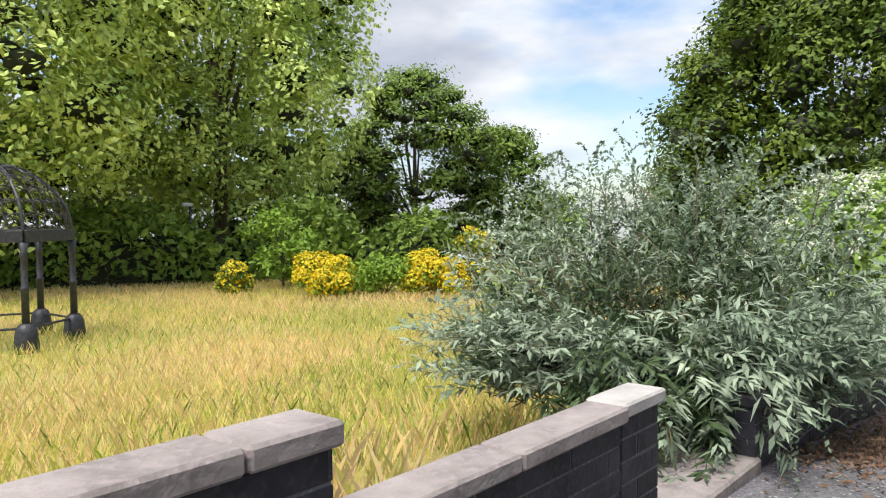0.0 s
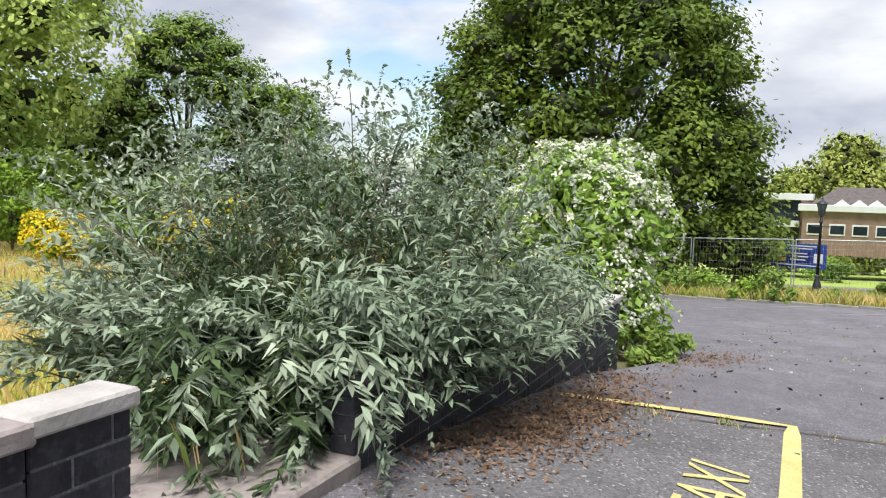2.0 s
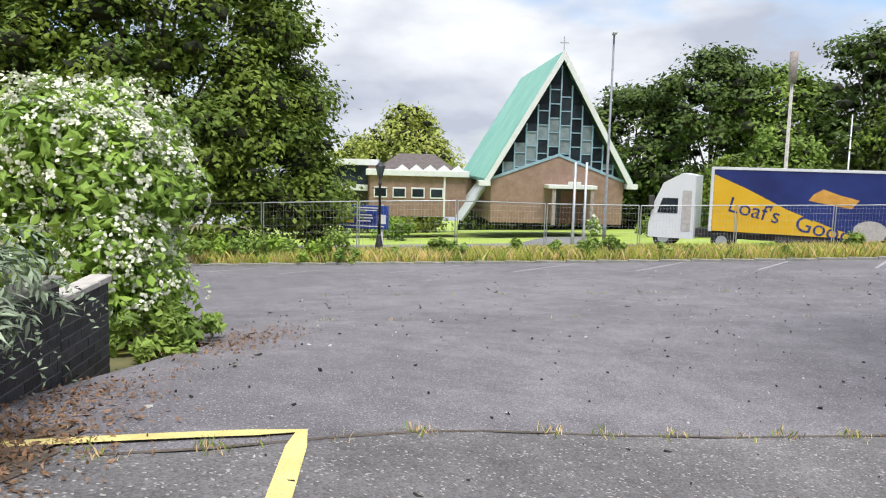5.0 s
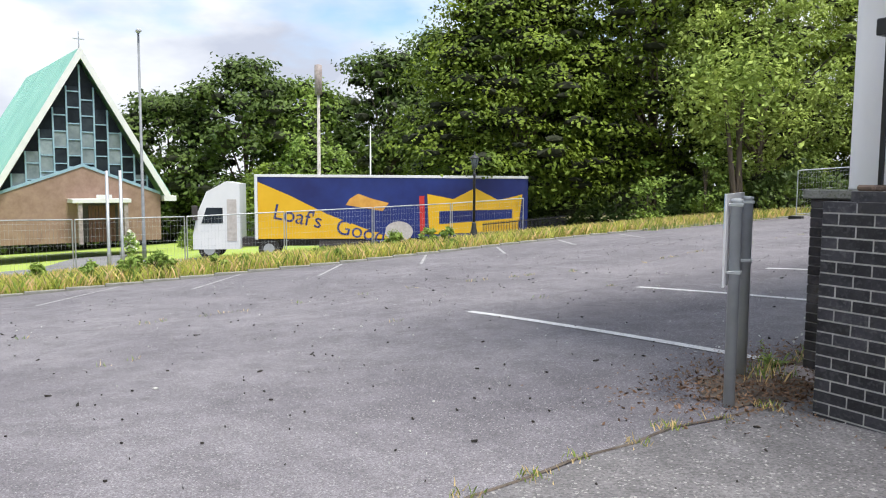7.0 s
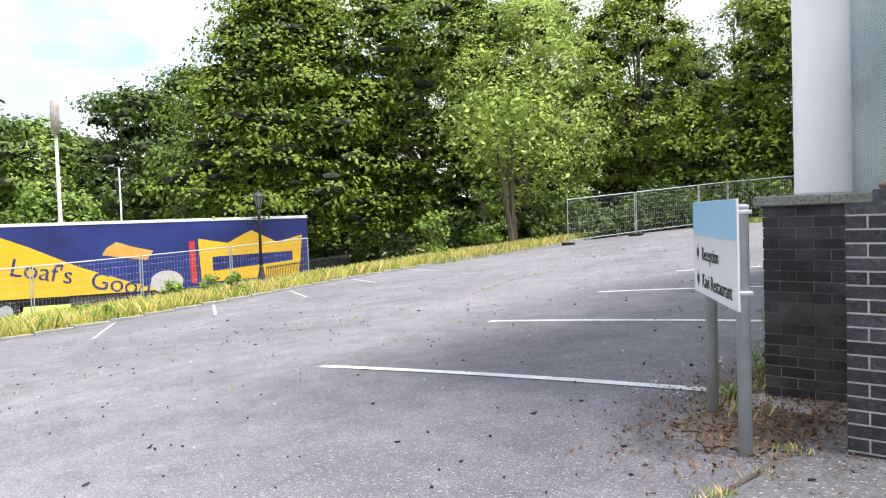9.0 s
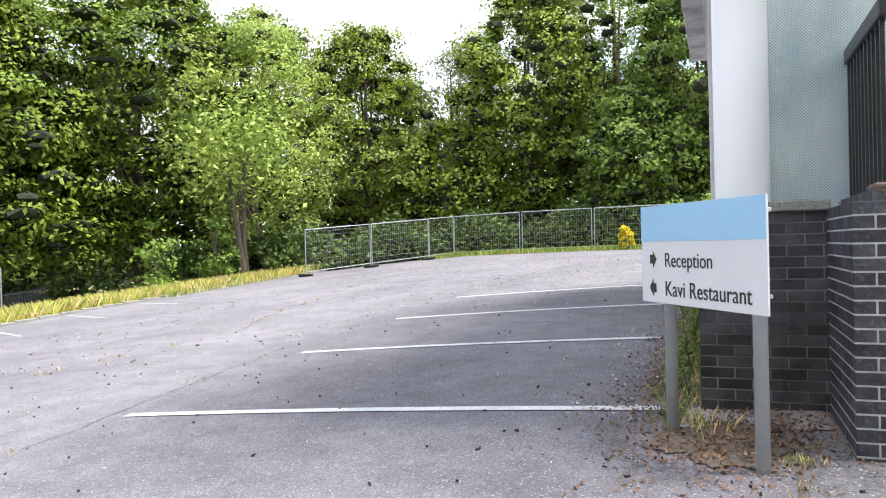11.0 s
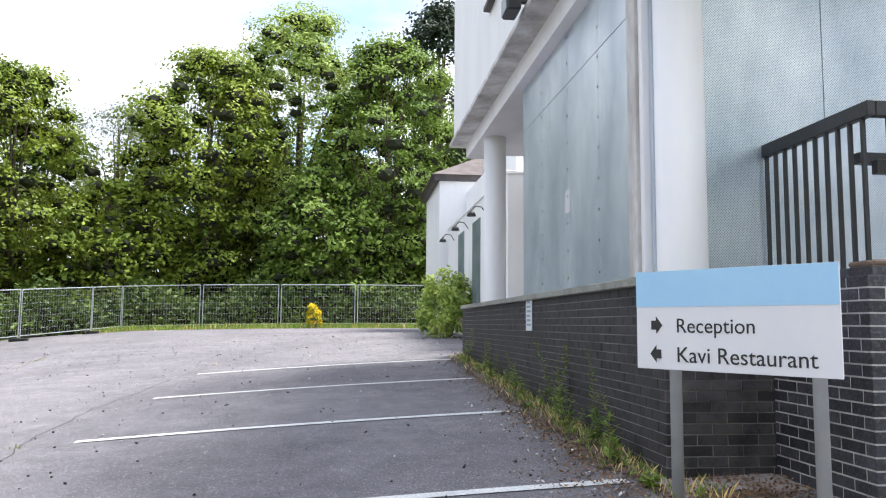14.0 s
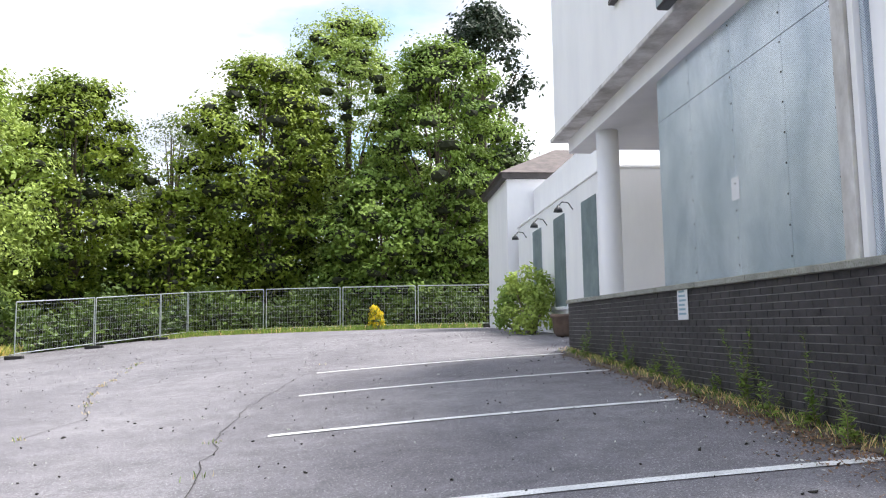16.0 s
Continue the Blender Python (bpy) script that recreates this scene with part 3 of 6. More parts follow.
def garden_wall(name, label, s0, s1, top, cope_mat, thick=0.10, cap=0.05, seed=1, bl=0.44, jt=0.008):
    w = group_at(name, label, "wall", kind="structure")
    p, q = on_wall(s0), on_wall(s1)
    m = face_m(p, q)
    L = s1 - s0
    low = min(height(*p), height(*q)) - 0.2
    bm = box(bmesh.new(), 0.004, L - 0.004, -thick + 0.004, 0, low, top - cap, m=m)
    part("core", bm, M["mortar_black"], w)
    bl = 0.215 if s0 > 0 else bl
    brick_face(w, m, L, low, top - cap, M["brick_black"], seed, bl=bl, joint=jt)
    end = m @ pose(L, 0, 0, 0, 0, -90)
    brick_face(w, end, thick, low, top - cap, M["brick_black"], seed + 1)
    brick_face(w, m @ pose(0, -thick, 0, 0, 0, 90), thick, low, top - cap, M["brick_black"], seed + 2)
    x, k = 0.0, 0
    rng = random.Random(seed)
    while x < L - 0.05:
        e = min(L, x + 0.62)
        bm = box(bmesh.new(), x - 0.015 * (k == 0), e - 0.006 + 0.02 * (e == L), -thick - 0.022, 0.028, top - cap, top + rng.uniform(-0.006, 0.006), 0.008, m=m)
        part("coping_stone", bm, cope_mat, w)
        x, k = x + 0.62, k + 1
    return w


garden_wall("wall_garden_1", "black painted brick wall with worn concrete coping", -3.9, -1.21, 1.105, M["concrete"], seed=3)
garden_wall("wall_garden_2", "low black painted brick wall with concrete coping", -1.20, 0.0, 0.885, M["concrete"], seed=5)
garden_wall("wall_garden_3", "short end of black brick wall with pale bare coping", 0.01, 0.28, 0.90, M["concrete_pale"], seed=7)
garden_wall("wall_garden_4", "black painted brick wall beneath overhanging shrub", 1.33, 3.4, 0.66, M["brick_old"], seed=9)
garden_wall("wall_garden_5", "black painted brick wall with mossy coping", 3.41, 5.25, 0.52, M["coping"], seed=11)
garden_wall("wall_garden_6", "end of black painted brick wall with pale coping", 5.26, 6.12, 0.40, M["concrete_pale"], seed=13)
slab = tagged(link_mesh("concrete_step", box(bmesh.new(), 0.33, 1.36, -1.1, 0.02, -0.1, height(2.9, 1.7) + 0.05, 0.012, m=face_m(on_wall(0), on_wall(1))), M["concrete"]), "worn grey concrete step in a gap between walls", "step")


# ---- buddleia over the wall ----
def lance(rng, p, d, up, ln, w):
    """Long drooping leaves: five corners each as two quads."""
    n = len(p)
    d = unit(d)
    side = unit(np.cross(d, up))
    ln, w = ln[:, None], w[:, None]
    mid = p + d * ln * 0.45
    d2 = unit(d + np.column_stack([np.zeros(n), np.zeros(n), -rng.uniform(0.0, 0.7, n)]))
    tip = mid + d2 * ln * 0.55
    v = np.stack([p, mid + side * w, mid - side * w, tip], 1).reshape(-1, 3)
    i = np.arange(n) * 4
    f = np.concatenate([np.column_stack([i, i + 1, i + 2]), np.column_stack([i + 1, i + 3, i + 2])])
    return v, f


def buddleia(x, y, seed):
    rng = np.random.default_rng(seed)
    z0 = height(x, y) - 0.15
    e = group_at("buddleia_bush", "large grey-green buddleia bush spilling over a black wall", "shrub", x, y, z0)
    segs, P, D, U, L, W, dark = [], [], [], [], [], [], []
    FP, FD = [], []
    for s in range(1500):
        a, el = rng.uniform(0, math.tau), math.asin(rng.uniform(-0.06, 1.0))
        if s % 5 == 0:
            a, el = rng.uniform(2.9, 4.6), rng.uniform(0.0, 0.35)
        rx, ry, rz = 2.0, 1.55, 1.3
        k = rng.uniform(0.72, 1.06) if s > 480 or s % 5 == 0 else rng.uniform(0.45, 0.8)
        end = np.array([rx * math.cos(a) * math.cos(el), ry * math.sin(a) * math.cos(el), 0.62 + rz * math.sin(el)]) * np.array([k, k, 0.5 + 0.5 * k])
        root = np.array([end[0] * 0.45, end[1] * 0.4, 0.05])
        top = (root + end) / 2 + np.array([0.28 * rng.normal(), 0.28 * rng.normal(), 0.25 * max(0, math.sin(el)) + 0.3])
        ts = np.linspace(0.0, 1, 9)[:, None]
        path = (1 - ts) ** 2 * root + 2 * ts * (1 - ts) * top + ts ** 2 * end
        if s % 6 == 0:
            for i in range(3, 8):
                segs.append((path[i], path[i + 1], 0.008 - 0.0007 * i, 0.0075 - 0.0007 * i))
        if s % 15 == 1:
            # boughs that spill over the wall and hang down its face
            q = rng.uniform(1.1, 5.2)
            reach = rng.uniform(0.02, 0.22)
            end = np.array([W0.x + WD.x * q + 0.172 * reach - x, W0.y + WD.y * q - 0.985 * reach - y, rng.uniform(0.55, 0.95) - 0.05 * q - z0 - (0.2 * rng.uniform() if q < 1.4 else 0.0)])
            root = end + np.array([rng.uniform(-0.2, 0.2), rng.uniform(0.6, 0.9), -0.2])
            top = (root + end) / 2 + np.array([0, 0, rng.uniform(0.35, 0.6)])
            path = (1 - ts) ** 2 * root + 2 * ts * (1 - ts) * top + ts ** 2 * end
            k = 1.0
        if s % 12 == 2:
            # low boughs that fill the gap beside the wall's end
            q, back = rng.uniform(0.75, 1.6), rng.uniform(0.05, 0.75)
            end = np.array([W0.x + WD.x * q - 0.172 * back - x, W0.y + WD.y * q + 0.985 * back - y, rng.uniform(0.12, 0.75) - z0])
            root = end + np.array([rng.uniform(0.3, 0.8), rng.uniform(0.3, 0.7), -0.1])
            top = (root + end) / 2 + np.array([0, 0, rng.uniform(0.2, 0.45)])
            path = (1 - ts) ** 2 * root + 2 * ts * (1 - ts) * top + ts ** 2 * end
            # every other bough here takes the shade-coloured leaves
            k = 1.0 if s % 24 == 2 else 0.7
        nl = 30
        high = min(1.0, max(0.0, (end[2] - 0.7) / 1.0))
        tt = np.sort(rng.uniform(0.42, 1.0, nl))[:, None]
        pp = (1 - tt) ** 2 * root + 2 * tt * (1 - tt) * top + tt ** 2 * end
        tan = unit(2 * (1 - tt) * (top - root) + 2 * tt * (end - top))
        out = unit(np.cross(tan, rng.normal(size=(nl, 3))))
        out[:, 2] *= 0.4
        P.append(pp)
        D.append(out + tan * 0.7)
        U.append(unit(np.array([0, 0, 1.0]) + 0.3 * rng.normal(size=(nl, 3))))
        L.append(rng.uniform(0.10, 0.20, nl) * (1.15 - 0.5 * tt[:, 0]) * (1 - 0.5 * high))
        W.append(rng.uniform(0.008, 0.0155, nl) * (1 - 0.45 * high))
        # short inner stems (k under 0.8) have their shade painted into the leaf colour
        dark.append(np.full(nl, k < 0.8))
        if el > 0.55 and rng.uniform() < 0.85:
            FP.append(end)
            FD.append(tan[-1])
    P, D, U, L, W, dark = (np.concatenate(q) for q in (P, D, U, L, W, dark))
    bm = bmesh.new()
    v, f = [], []
    sv, sf = [], []
    for a, b, r0, r1 in segs:
        d = b - a
        s1 = np.cross(d, [0.3, 0.5, 0.8])
        s1 /= np.linalg.norm(s1)
        s2 = np.cross(d, s1)
        s2 /= max(1e-6, np.linalg.norm(s2))
        i = len(sv)
        for q, r in ((a, r0), (b, r1)):
            for w in range(3):
                sv.append(q + r * (s1 * math.cos(w * 2.094) + s2 * math.sin(w * 2.094)))
        sf += [(i + w, i + (w + 1) % 3, i + 3 + (w + 1) % 3, i + 3 + w) for w in range(3)]
    tagged(mesh_np("stem", sv, sf, M["stem"], e), kind="stuff")
    bm.free()
    v, f = lance(rng, P, D, U, L, W)
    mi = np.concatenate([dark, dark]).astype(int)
    mesh_np("foliage", v, f, [M["buddleia_leaf"], M["buddleia_shaded"]], e, index=mi)
    # wispy flower spikes, arching above the bush
    FP, FD = np.array(FP), np.array(FD)
    pp, dd = [], []
    FD = unit(FD + 0.55 * rng.normal(size=FD.shape))
    for q, t in zip(FP, FD):
        ln = rng.uniform(0.15, 0.42)
        for i in range(16):
            u = i / 15
            pp.append(q + t * ln * u + np.array([0, 0, 0.22 * u - 0.3 * u * u]))
            dd.append(rng.normal(size=3))
    v, f = leaves(rng, np.array(pp), np.array(dd), 0.035, 0.5, 1.0)
    tagged(mesh_np("flower_spike", v, f, M["buddleia_leaf"], e), kind="stuff")
    return e


buddleia(4.6, 3.0, 21)
shrub("garden_shrub", "white-flowering elder shrub at the end of a wall", 10.0, 3.75, 2.55, 1.35, M["elder_leaf"], 31, n=17000, size=0.12, flower=M["elder_flower"], fn=1150, fsize=0.040, lobes=48, umbel=16)
shrub("ground_ivy", "low green weeds spreading at the foot of a shrub", 9.3, 2.75, 0.4, 1.1, M["weed"], 32, n=2600, size=0.1)

# ---- car park kerb, verge and markings ----
kerb = group_at("kerb", "weathered concrete kerb along a grass verge", "kerb", kind="structure")
yk = 9.4
while yk > -33:
    a, b = Vector((kerb_x(yk), yk, 0)), Vector((kerb_x(yk - 0.9), yk - 0.9, 0))
    za, zb = height(a.x, a.y), height(b.x, b.y)
    m = face_m((a.x, a.y), (b.x, b.y))
    bm = bmesh.new()
    box(bm, 0.004, 0.896, -0.02, 0.10, -0.15, 0.085, 0.012, m=m @ pose(0, -0.12, za))
    part("kerb_stone", bm, M["coping"], kerb)
    yk -= 0.9
rng = np.random.default_rng(5)
vp = []
for i in range(46000):
    y = rng.uniform(-33, 9.5)
    x = kerb_x(y) + 0.12 + rng.uniform(0, 1) ** 1.3 * 5.2
    vp.append((x, y, height(x, y)))
blades("verge_grass", "long unmown green and straw-coloured verge grass", vp, 0.40, 0.010, [M["grass"], M["straw"], M["weed"]], 6, lean=0.75, split=(0.52, 0.28, 0.20))
for i in range(26):
    y = rng.uniform(-16, 9)
    x = kerb_x(y) + rng.uniform(0.4, 2.2)
    shrub("verge_weed", "leafy green weed growing in verge grass", x, y, rng.uniform(0.5, 1.0), rng.uniform(0.3, 0.55), M["weed"], 100 + i, n=420, size=0.13, lobes=8)
for i in range(9):
    y = 10 - i * 0.75
    shrub("bramble", "bright green bramble beside the verge", kerb_x(y) + rng.uniform(0.2, 1.6), y + 0.6, rng.uniform(0.7, 1.1), 0.75, M["bright_leaf"] if i % 2 else M["weed"], 140 + i, n=700, size=0.15, lobes=9)


def strip(name, label, pts, w, mat, dz=0.008):
    """A painted line laid on the tarmac, following its slope."""
    vs, fs = [], []
    fine = []
    for (xa, ya), (xb, yb) in zip(pts, pts[1:]):
        k = max(2, int(math.hypot(xb - xa, yb - ya) / 0.25))
        fine += [(xa + (xb - xa) * i / k, ya + (yb - ya) * i / k) for i in range(k)]
    fine.append(pts[-1])
    for i, (x, y) in enumerate(fine):
        p, q = fine[max(0, i - 1)], fine[min(len(fine) - 1, i + 1)]
        d = Vector((q[0] - p[0], q[1] - p[1])).normalized()
        for s in (-1, 1):
            vx, vy = x - d.y * s * w / 2, y + d.x * s * w / 2
            vs.append((vx, vy, height(vx, vy) + dz))
    fs = [(2 * i, 2 * i + 1, 2 * i + 3, 2 * i + 2) for i in range(len(fine) - 1)]
    return tagged(mesh_np(name, vs, fs, mat), label, "marking", kind="structure")


for y in (-5.7, -8.75, -11.75, -14.75):
    strip("marking_bay", "worn white parking bay line", [(13.3, y + 0.1), (8.7, y - 0.05)], 0.115, M["line_white"])
for y in (6.1, 3.3, 0.5, -2.6, -5.6, -8.5, -11.4, -14.4, -17.4, -20.4):
    strip("marking_bay", "faded white parking bay line by the verge", [(kerb_x(y) - 0.35, y), (kerb_x(y) - 3.7, y + 1.95)], 0.08, M["line_faded"])
strip("marking_taxi", "faded yellow taxi bay line", [(5.58, 1.96), (6.53, 0.73), (4.9, 0.46), (2.6, 0.1)], 0.10, M["line_yellow"], 0.012)
tx = text_mesh("marking_letters", "TAXI", 0.40, M["line_yellow"], None, Matrix(), extrude=0.001)
tm = pose(4.15, 0.52, 0, 0, 0, 9.5)
for v in tx.data.vertices:
    w = tm @ v.co
    v.co = (w.x, w.y, height(w.x, w.y) + 0.013 + v.co.z)
tagged(tx, "faded yellow painted word on tarmac", "marking", kind="structure")


def crack(name, pts, seed, w=0.018, weeds=60, mat="speck"):
    rng = np.random.default_rng(seed)
    line = []
    for (xa, ya), (xb, yb) in zip(pts, pts[1:]):
        k = int(math.hypot(xb - xa, yb - ya) / 0.3)
        line += [(xa + (xb - xa) * i / k + rng.normal() * 0.03, ya + (yb - ya) * i / k + rng.normal() * 0.03) for i in range(k)]
    strip(name, "thin dark crack in tarmac", line, w, M[mat], 0.0085)
    g = []
    for i in range(weeds):
        q = line[rng.integers(0, len(line))]
        for j in range(8):
            x, y = q[0] + rng.normal() * 0.05, q[1] + rng.normal() * 0.05
            g.append((x, y, height(x, y)))
    return blades("crack_weeds", "small weeds rooted in a tarmac crack", g, 0.05, 0.004, [M["weed"], M["straw"]], seed, 0.8, (0.5, 0.5))


def seam_x(y):
    return 7.05 + 0.35 * math.tanh(-y) + 0.33 * smooth(0, -3.7, y) * 1.6 - 1.0 * smooth(0, 1.5, y)


crack("marking_seam", [(seam_x(y), y) for y in spaced(1.4, -5.0, 16)], 41, 0.03, 60, "litter_bed")
crack("marking_crack", [(15.8, 3.0), (16.4, -2.5), (16.8, -7.4), (16.0, -11.0), (17.0, -14.0), (18.5, -22)], 42, 0.011, 40)
crack("marking_crack", [(13.4, -4.6), (13.9, -9.5), (13.9, -11.1), (12.9, -20)], 43, 0.009, 5)
crack("marking_crack", [(11.5, 3.0), (12.6, -0.5), (13.5, -1.9)], 44, 0.008, 4)
# loose litter on the tarmac
sp, spp = [], []
for i in range(1700):
    x, y = rng.uniform(5.5, 22), rng.uniform(-26, 3)
    (sp if rng.uniform() < 0.72 else spp).append((x, y, height(x, y) + 0.014))
for name, label, q, mat, s in (("twig_litter", "dark bits of twig and cone on tarmac", sp, "speck", 0.05), ("pale_litter", "small pale chips and petals on tarmac", spp, "speck_pale", 0.04)):
    q = np.array(q)
    v, f = leaves(rng, q, np.tile([0, 0, 1.0], (len(q), 1)), s * rng.choice([0.35, 0.5, 1.0], (len(q), 1), p=[0.5, 0.3, 0.2]), 0.5, 0.35)
    bmx = mesh_np(name, v, f, M[mat])
    so = bmx.modifiers.new("thick", "SOLIDIFY")
    so.thickness = 0.012
    tagged(bmx, label, "litter", kind="stuff")


def litter(name, label, spots, n, seed, size=0.045):
    rng = np.random.default_rng(seed)
    p = []
    for x0, y0, sx, sy, k in spots:
        for i in range(int(n * k)):
            x, y = x0 + rng.normal() * sx, y0 + rng.normal() * sy
            p.append((x, y, height(x, y) + 0.012 + rng.uniform(0, 0.012)))
    p = np.array(p)
    v, f = leaves(rng, p, np.tile([0, 0, 1.0], (len(p), 1)), size, 0.45, 0.5)
    return tagged(mesh_np(name, v, f, M["litter_leaf"]), label, "leaf litter", kind="stuff")


litter("leaf_litter", "brown fallen leaves along a wall foot", [(4.4, 1.55, 0.55, 0.16, 1.0), (5.4, 1.75, 0.6, 0.17, 1.0), (6.5, 2.0, 0.5, 0.15, 0.4), (9.6, 2.1, 0.7, 0.2, 0.5)], 1300, 51, 0.034)
litter("leaf_litter", "brown fallen leaves and moss round sign posts", [(8.3, -4.9, 0.35, 0.45, 1.0), (7.95, -5.2, 0.25, 0.4, 0.6), (8.75, -7.5, 0.14, 1.3, 0.8), (8.75, -11, 0.15, 2.0, 0.5), (8.8, -5.9, 0.3, 0.4, 0.3)], 1500, 52, 0.034)
def patch(name, label, cx, cy, rx, ry, mat, seed, dz=0.0105):
    """A ragged patch lying on the tarmac."""
    rng = np.random.default_rng(seed)
    n = 44
    ph = rng.uniform(0, math.tau, 5)
    vs, fs = [(cx, cy, height(cx, cy) + dz)], []
    for k in (0.5, 1.0):
        for i in range(n):
            a = math.tau * i / n
            q = k * (1 + (0.12 * math.sin(3 * a + ph[0]) + 0.1 * math.sin(7 * a + ph[1]) + 0.07 * rng.normal()) * k)
            x, y = cx + rx * q * math.cos(a), cy + ry * q * math.sin(a)
            vs.append((x, y, height(x, y) + dz))
    for i in range(n):
        j = (i + 1) % n
        fs += [(0, 1 + i, 1 + j, 1 + j), (1 + i, 1 + n + i, 1 + n + j, 1 + j)]
    tri = [(a, b, c) for a, b, c, d in fs if c == d] + [t for a, b, c, d in fs if c != d for t in ((a, b, c), (a, c, d))]
    return tagged(mesh_np(name, vs, tri, mat, smooth=True), label, "moss", kind="structure")


patch("moss_patch", "brown moss and leaf mould round sign posts", 8.28, -4.95, 0.38, 0.46, M["litter_bed"], 91)
patch("moss_patch", "brown leaf mould along the garden wall", 5.0, 1.68, 1.15, 0.16, M["litter_bed"], 93)
for i in range(6):
    patch("moss_patch", "brown moss along the plinth wall foot", 8.42 + 0.12, -6.6 - 1.5 * i, 0.3, 0.85, M["litter_bed"], 94 + i)
for i in range(9):
    patch("moss_patch", "reddish brown moss and leaf mould along the site fence", 8.6 + 1.6 * i, -35.7, 1.0, 0.42, M["moss_red"], 110 + i)
chips = np.array([(8.42 + 0.35 + abs(v) * 0.35, u, height(8.42 + 0.4, u) + 0.016) for u, v in zip(rng.uniform(-9.5, -5.4, 110), rng.normal(size=110))])
v, f = leaves(rng, chips, np.tile([0, 0, 1.0], (len(chips), 1)), 0.035, 0.7, 0.4)
tagged(mesh_np("paint_chip", v, f, M["speck_pale"]), "flaked white paint chips on tarmac beside the wall", "litter", kind="stuff")
strip("pavement_edging", "dusty concrete strip at a wall foot", [(7.65, -5.55), (8.55, -5.5)], 0.55, M["concrete"], 0.009)

# ---- main building ----
WX, WY0, WY1 = 8.42, -5.72, -15.6
COPE = 1.06
plinth = group_at("wall_plinth", "dark engineering brick plinth wall with stone coping", "wall", kind="structure")
part("core", boxm(-6, WX - 0.004, WY1, WY0 - 0.004, -0.8, COPE - 0.07), M["mortar_dark"], plinth)
brick_face(plinth, face_m((WX, WY1), (WX, WY0)), WY0 - WY1, -0.45, COPE - 0.07, M["brick_old"], 61, limit=0, joint=0.009, base=lambda s: height(WX, WY1 + s) - 0.05)
brick_face(plinth, face_m((WX, WY0), (7.6, WY0)), 0.82, -0.45, COPE - 0.07, M["brick_old"], 62, joint=0.009)
y = WY1
while y < WY0 - 0.01:
    e = min(WY0, y + 1.25)
    part("coping_stone", boxm(WX - 0.45, WX + 0.05, y, e - 0.006 + (0.05 if e == WY0 else 0), COPE - 0.07, COPE, 0.008), M["coping"], plinth)
    y += 1.25
part("coping_stone", boxm(7.6, WX - 0.455, WY0 - 0.3, WY0 + 0.05, COPE - 0.07, COPE, 0.008), M["coping"], plinth)

pier = group_at("wall_entrance_pier", "black brick parapet wall with white mortar joints", "wall", kind="structure")
PX, PY, PT = 7.62, -4.68, 1.0
part("core", boxm(3.0, PX, -6.1, PY, -0.9, PT - 0.012), M["mortar"], pier)
part("cap_core", boxm(3.1, PX - 0.12, -6.2, PY - 0.12, PT - 0.012, PT + 0.06), M["mortar"], pier)
brick_face(pier, face_m((PX, -6.0), (PX, PY)), 1.32, -0.5, PT, M["brick_pier"], 63, joint=0.010)
brick_face(pier, face_m((PX, PY), (5.6, PY)), 2.02, -0.5, PT, M["brick_pier"], 64, joint=0.010)
brick_face(pier, face_m((PX - 0.11, -5.9), (PX - 0.11, PY - 0.11)), 1.11, PT, PT + 0.065, M["brick_pier"], 65, joint=0.010)
brick_face(pier, face_m((PX - 0.11, PY - 0.11), (5.6, PY - 0.11)), 1.9, PT, PT + 0.065, M["brick_pier"], 66, joint=0.010)
for i, (a, b) in enumerate(((-5.05, -4.86), (-4.84, -4.80))):
    part("broken_brick", box(bmesh.new(), PX - 0.24, PX - 0.13, a, b, PT + 0.062, PT + 0.1, 0.012), M["terracotta"], pier, "broken orange brick lying in mortar")

railing = group_at("entrance_railing", "black painted steel railing on a brick parapet", "railing", 0, 0, 0)
RX, RY, RZ = PX - 0.2, PY - 0.2, 2.1
part("handrail", boxm(RX - 0.03, RX + 0.03, -6.09, RY + 0.03, RZ - 0.1, RZ + 0.0, 0.006), M["black_paint"], railing)
part("handrail", boxm(4.0, RX - 0.031, RY - 0.03, RY + 0.03, RZ - 0.1, RZ, 0.006), M["black_paint"], railing)
for i in range(10):
    yb = RY - 0.06 - i * 0.125
    part("baluster", boxm(RX - 0.012, RX + 0.012, yb - 0.012, yb + 0.012, PT + 0.06, RZ - 0.1), M["black_paint"], railing)
for i in range(16):
    xb = RX - 0.13 - i * 0.13
    part("baluster", boxm(xb - 0.012, xb + 0.012, RY - 0.012, RY + 0.012, PT + 0.06, RZ - 0.1), M["black_paint"], railing)
part("lock_plate", boxm(6.9, 7.02, -5.42, -5.36, 1.75, 1.85, 0.004), M["black_paint"], railing)
part("stub_rail", boxm(6.4, 7.02, -5.62, -5.54, 1.86, 1.94, 0.004), M["black_paint"], railing)
part("stub_post", boxm(6.45, 6.5, -5.6, -5.56, PT, 1.87), M["black_paint"], railing)


def column(x, y, z0, z1, r):
    c = group_at("column", "round white painted column on a stone coping", "column", x, y, z0, kind="structure")
    part("shaft", lathe(bmesh.new(), [(r, 0), (r, 0.02), (r * 0.985, 0.03), (r * 0.985, z1 - z0)], 32), M["column_white"], c)


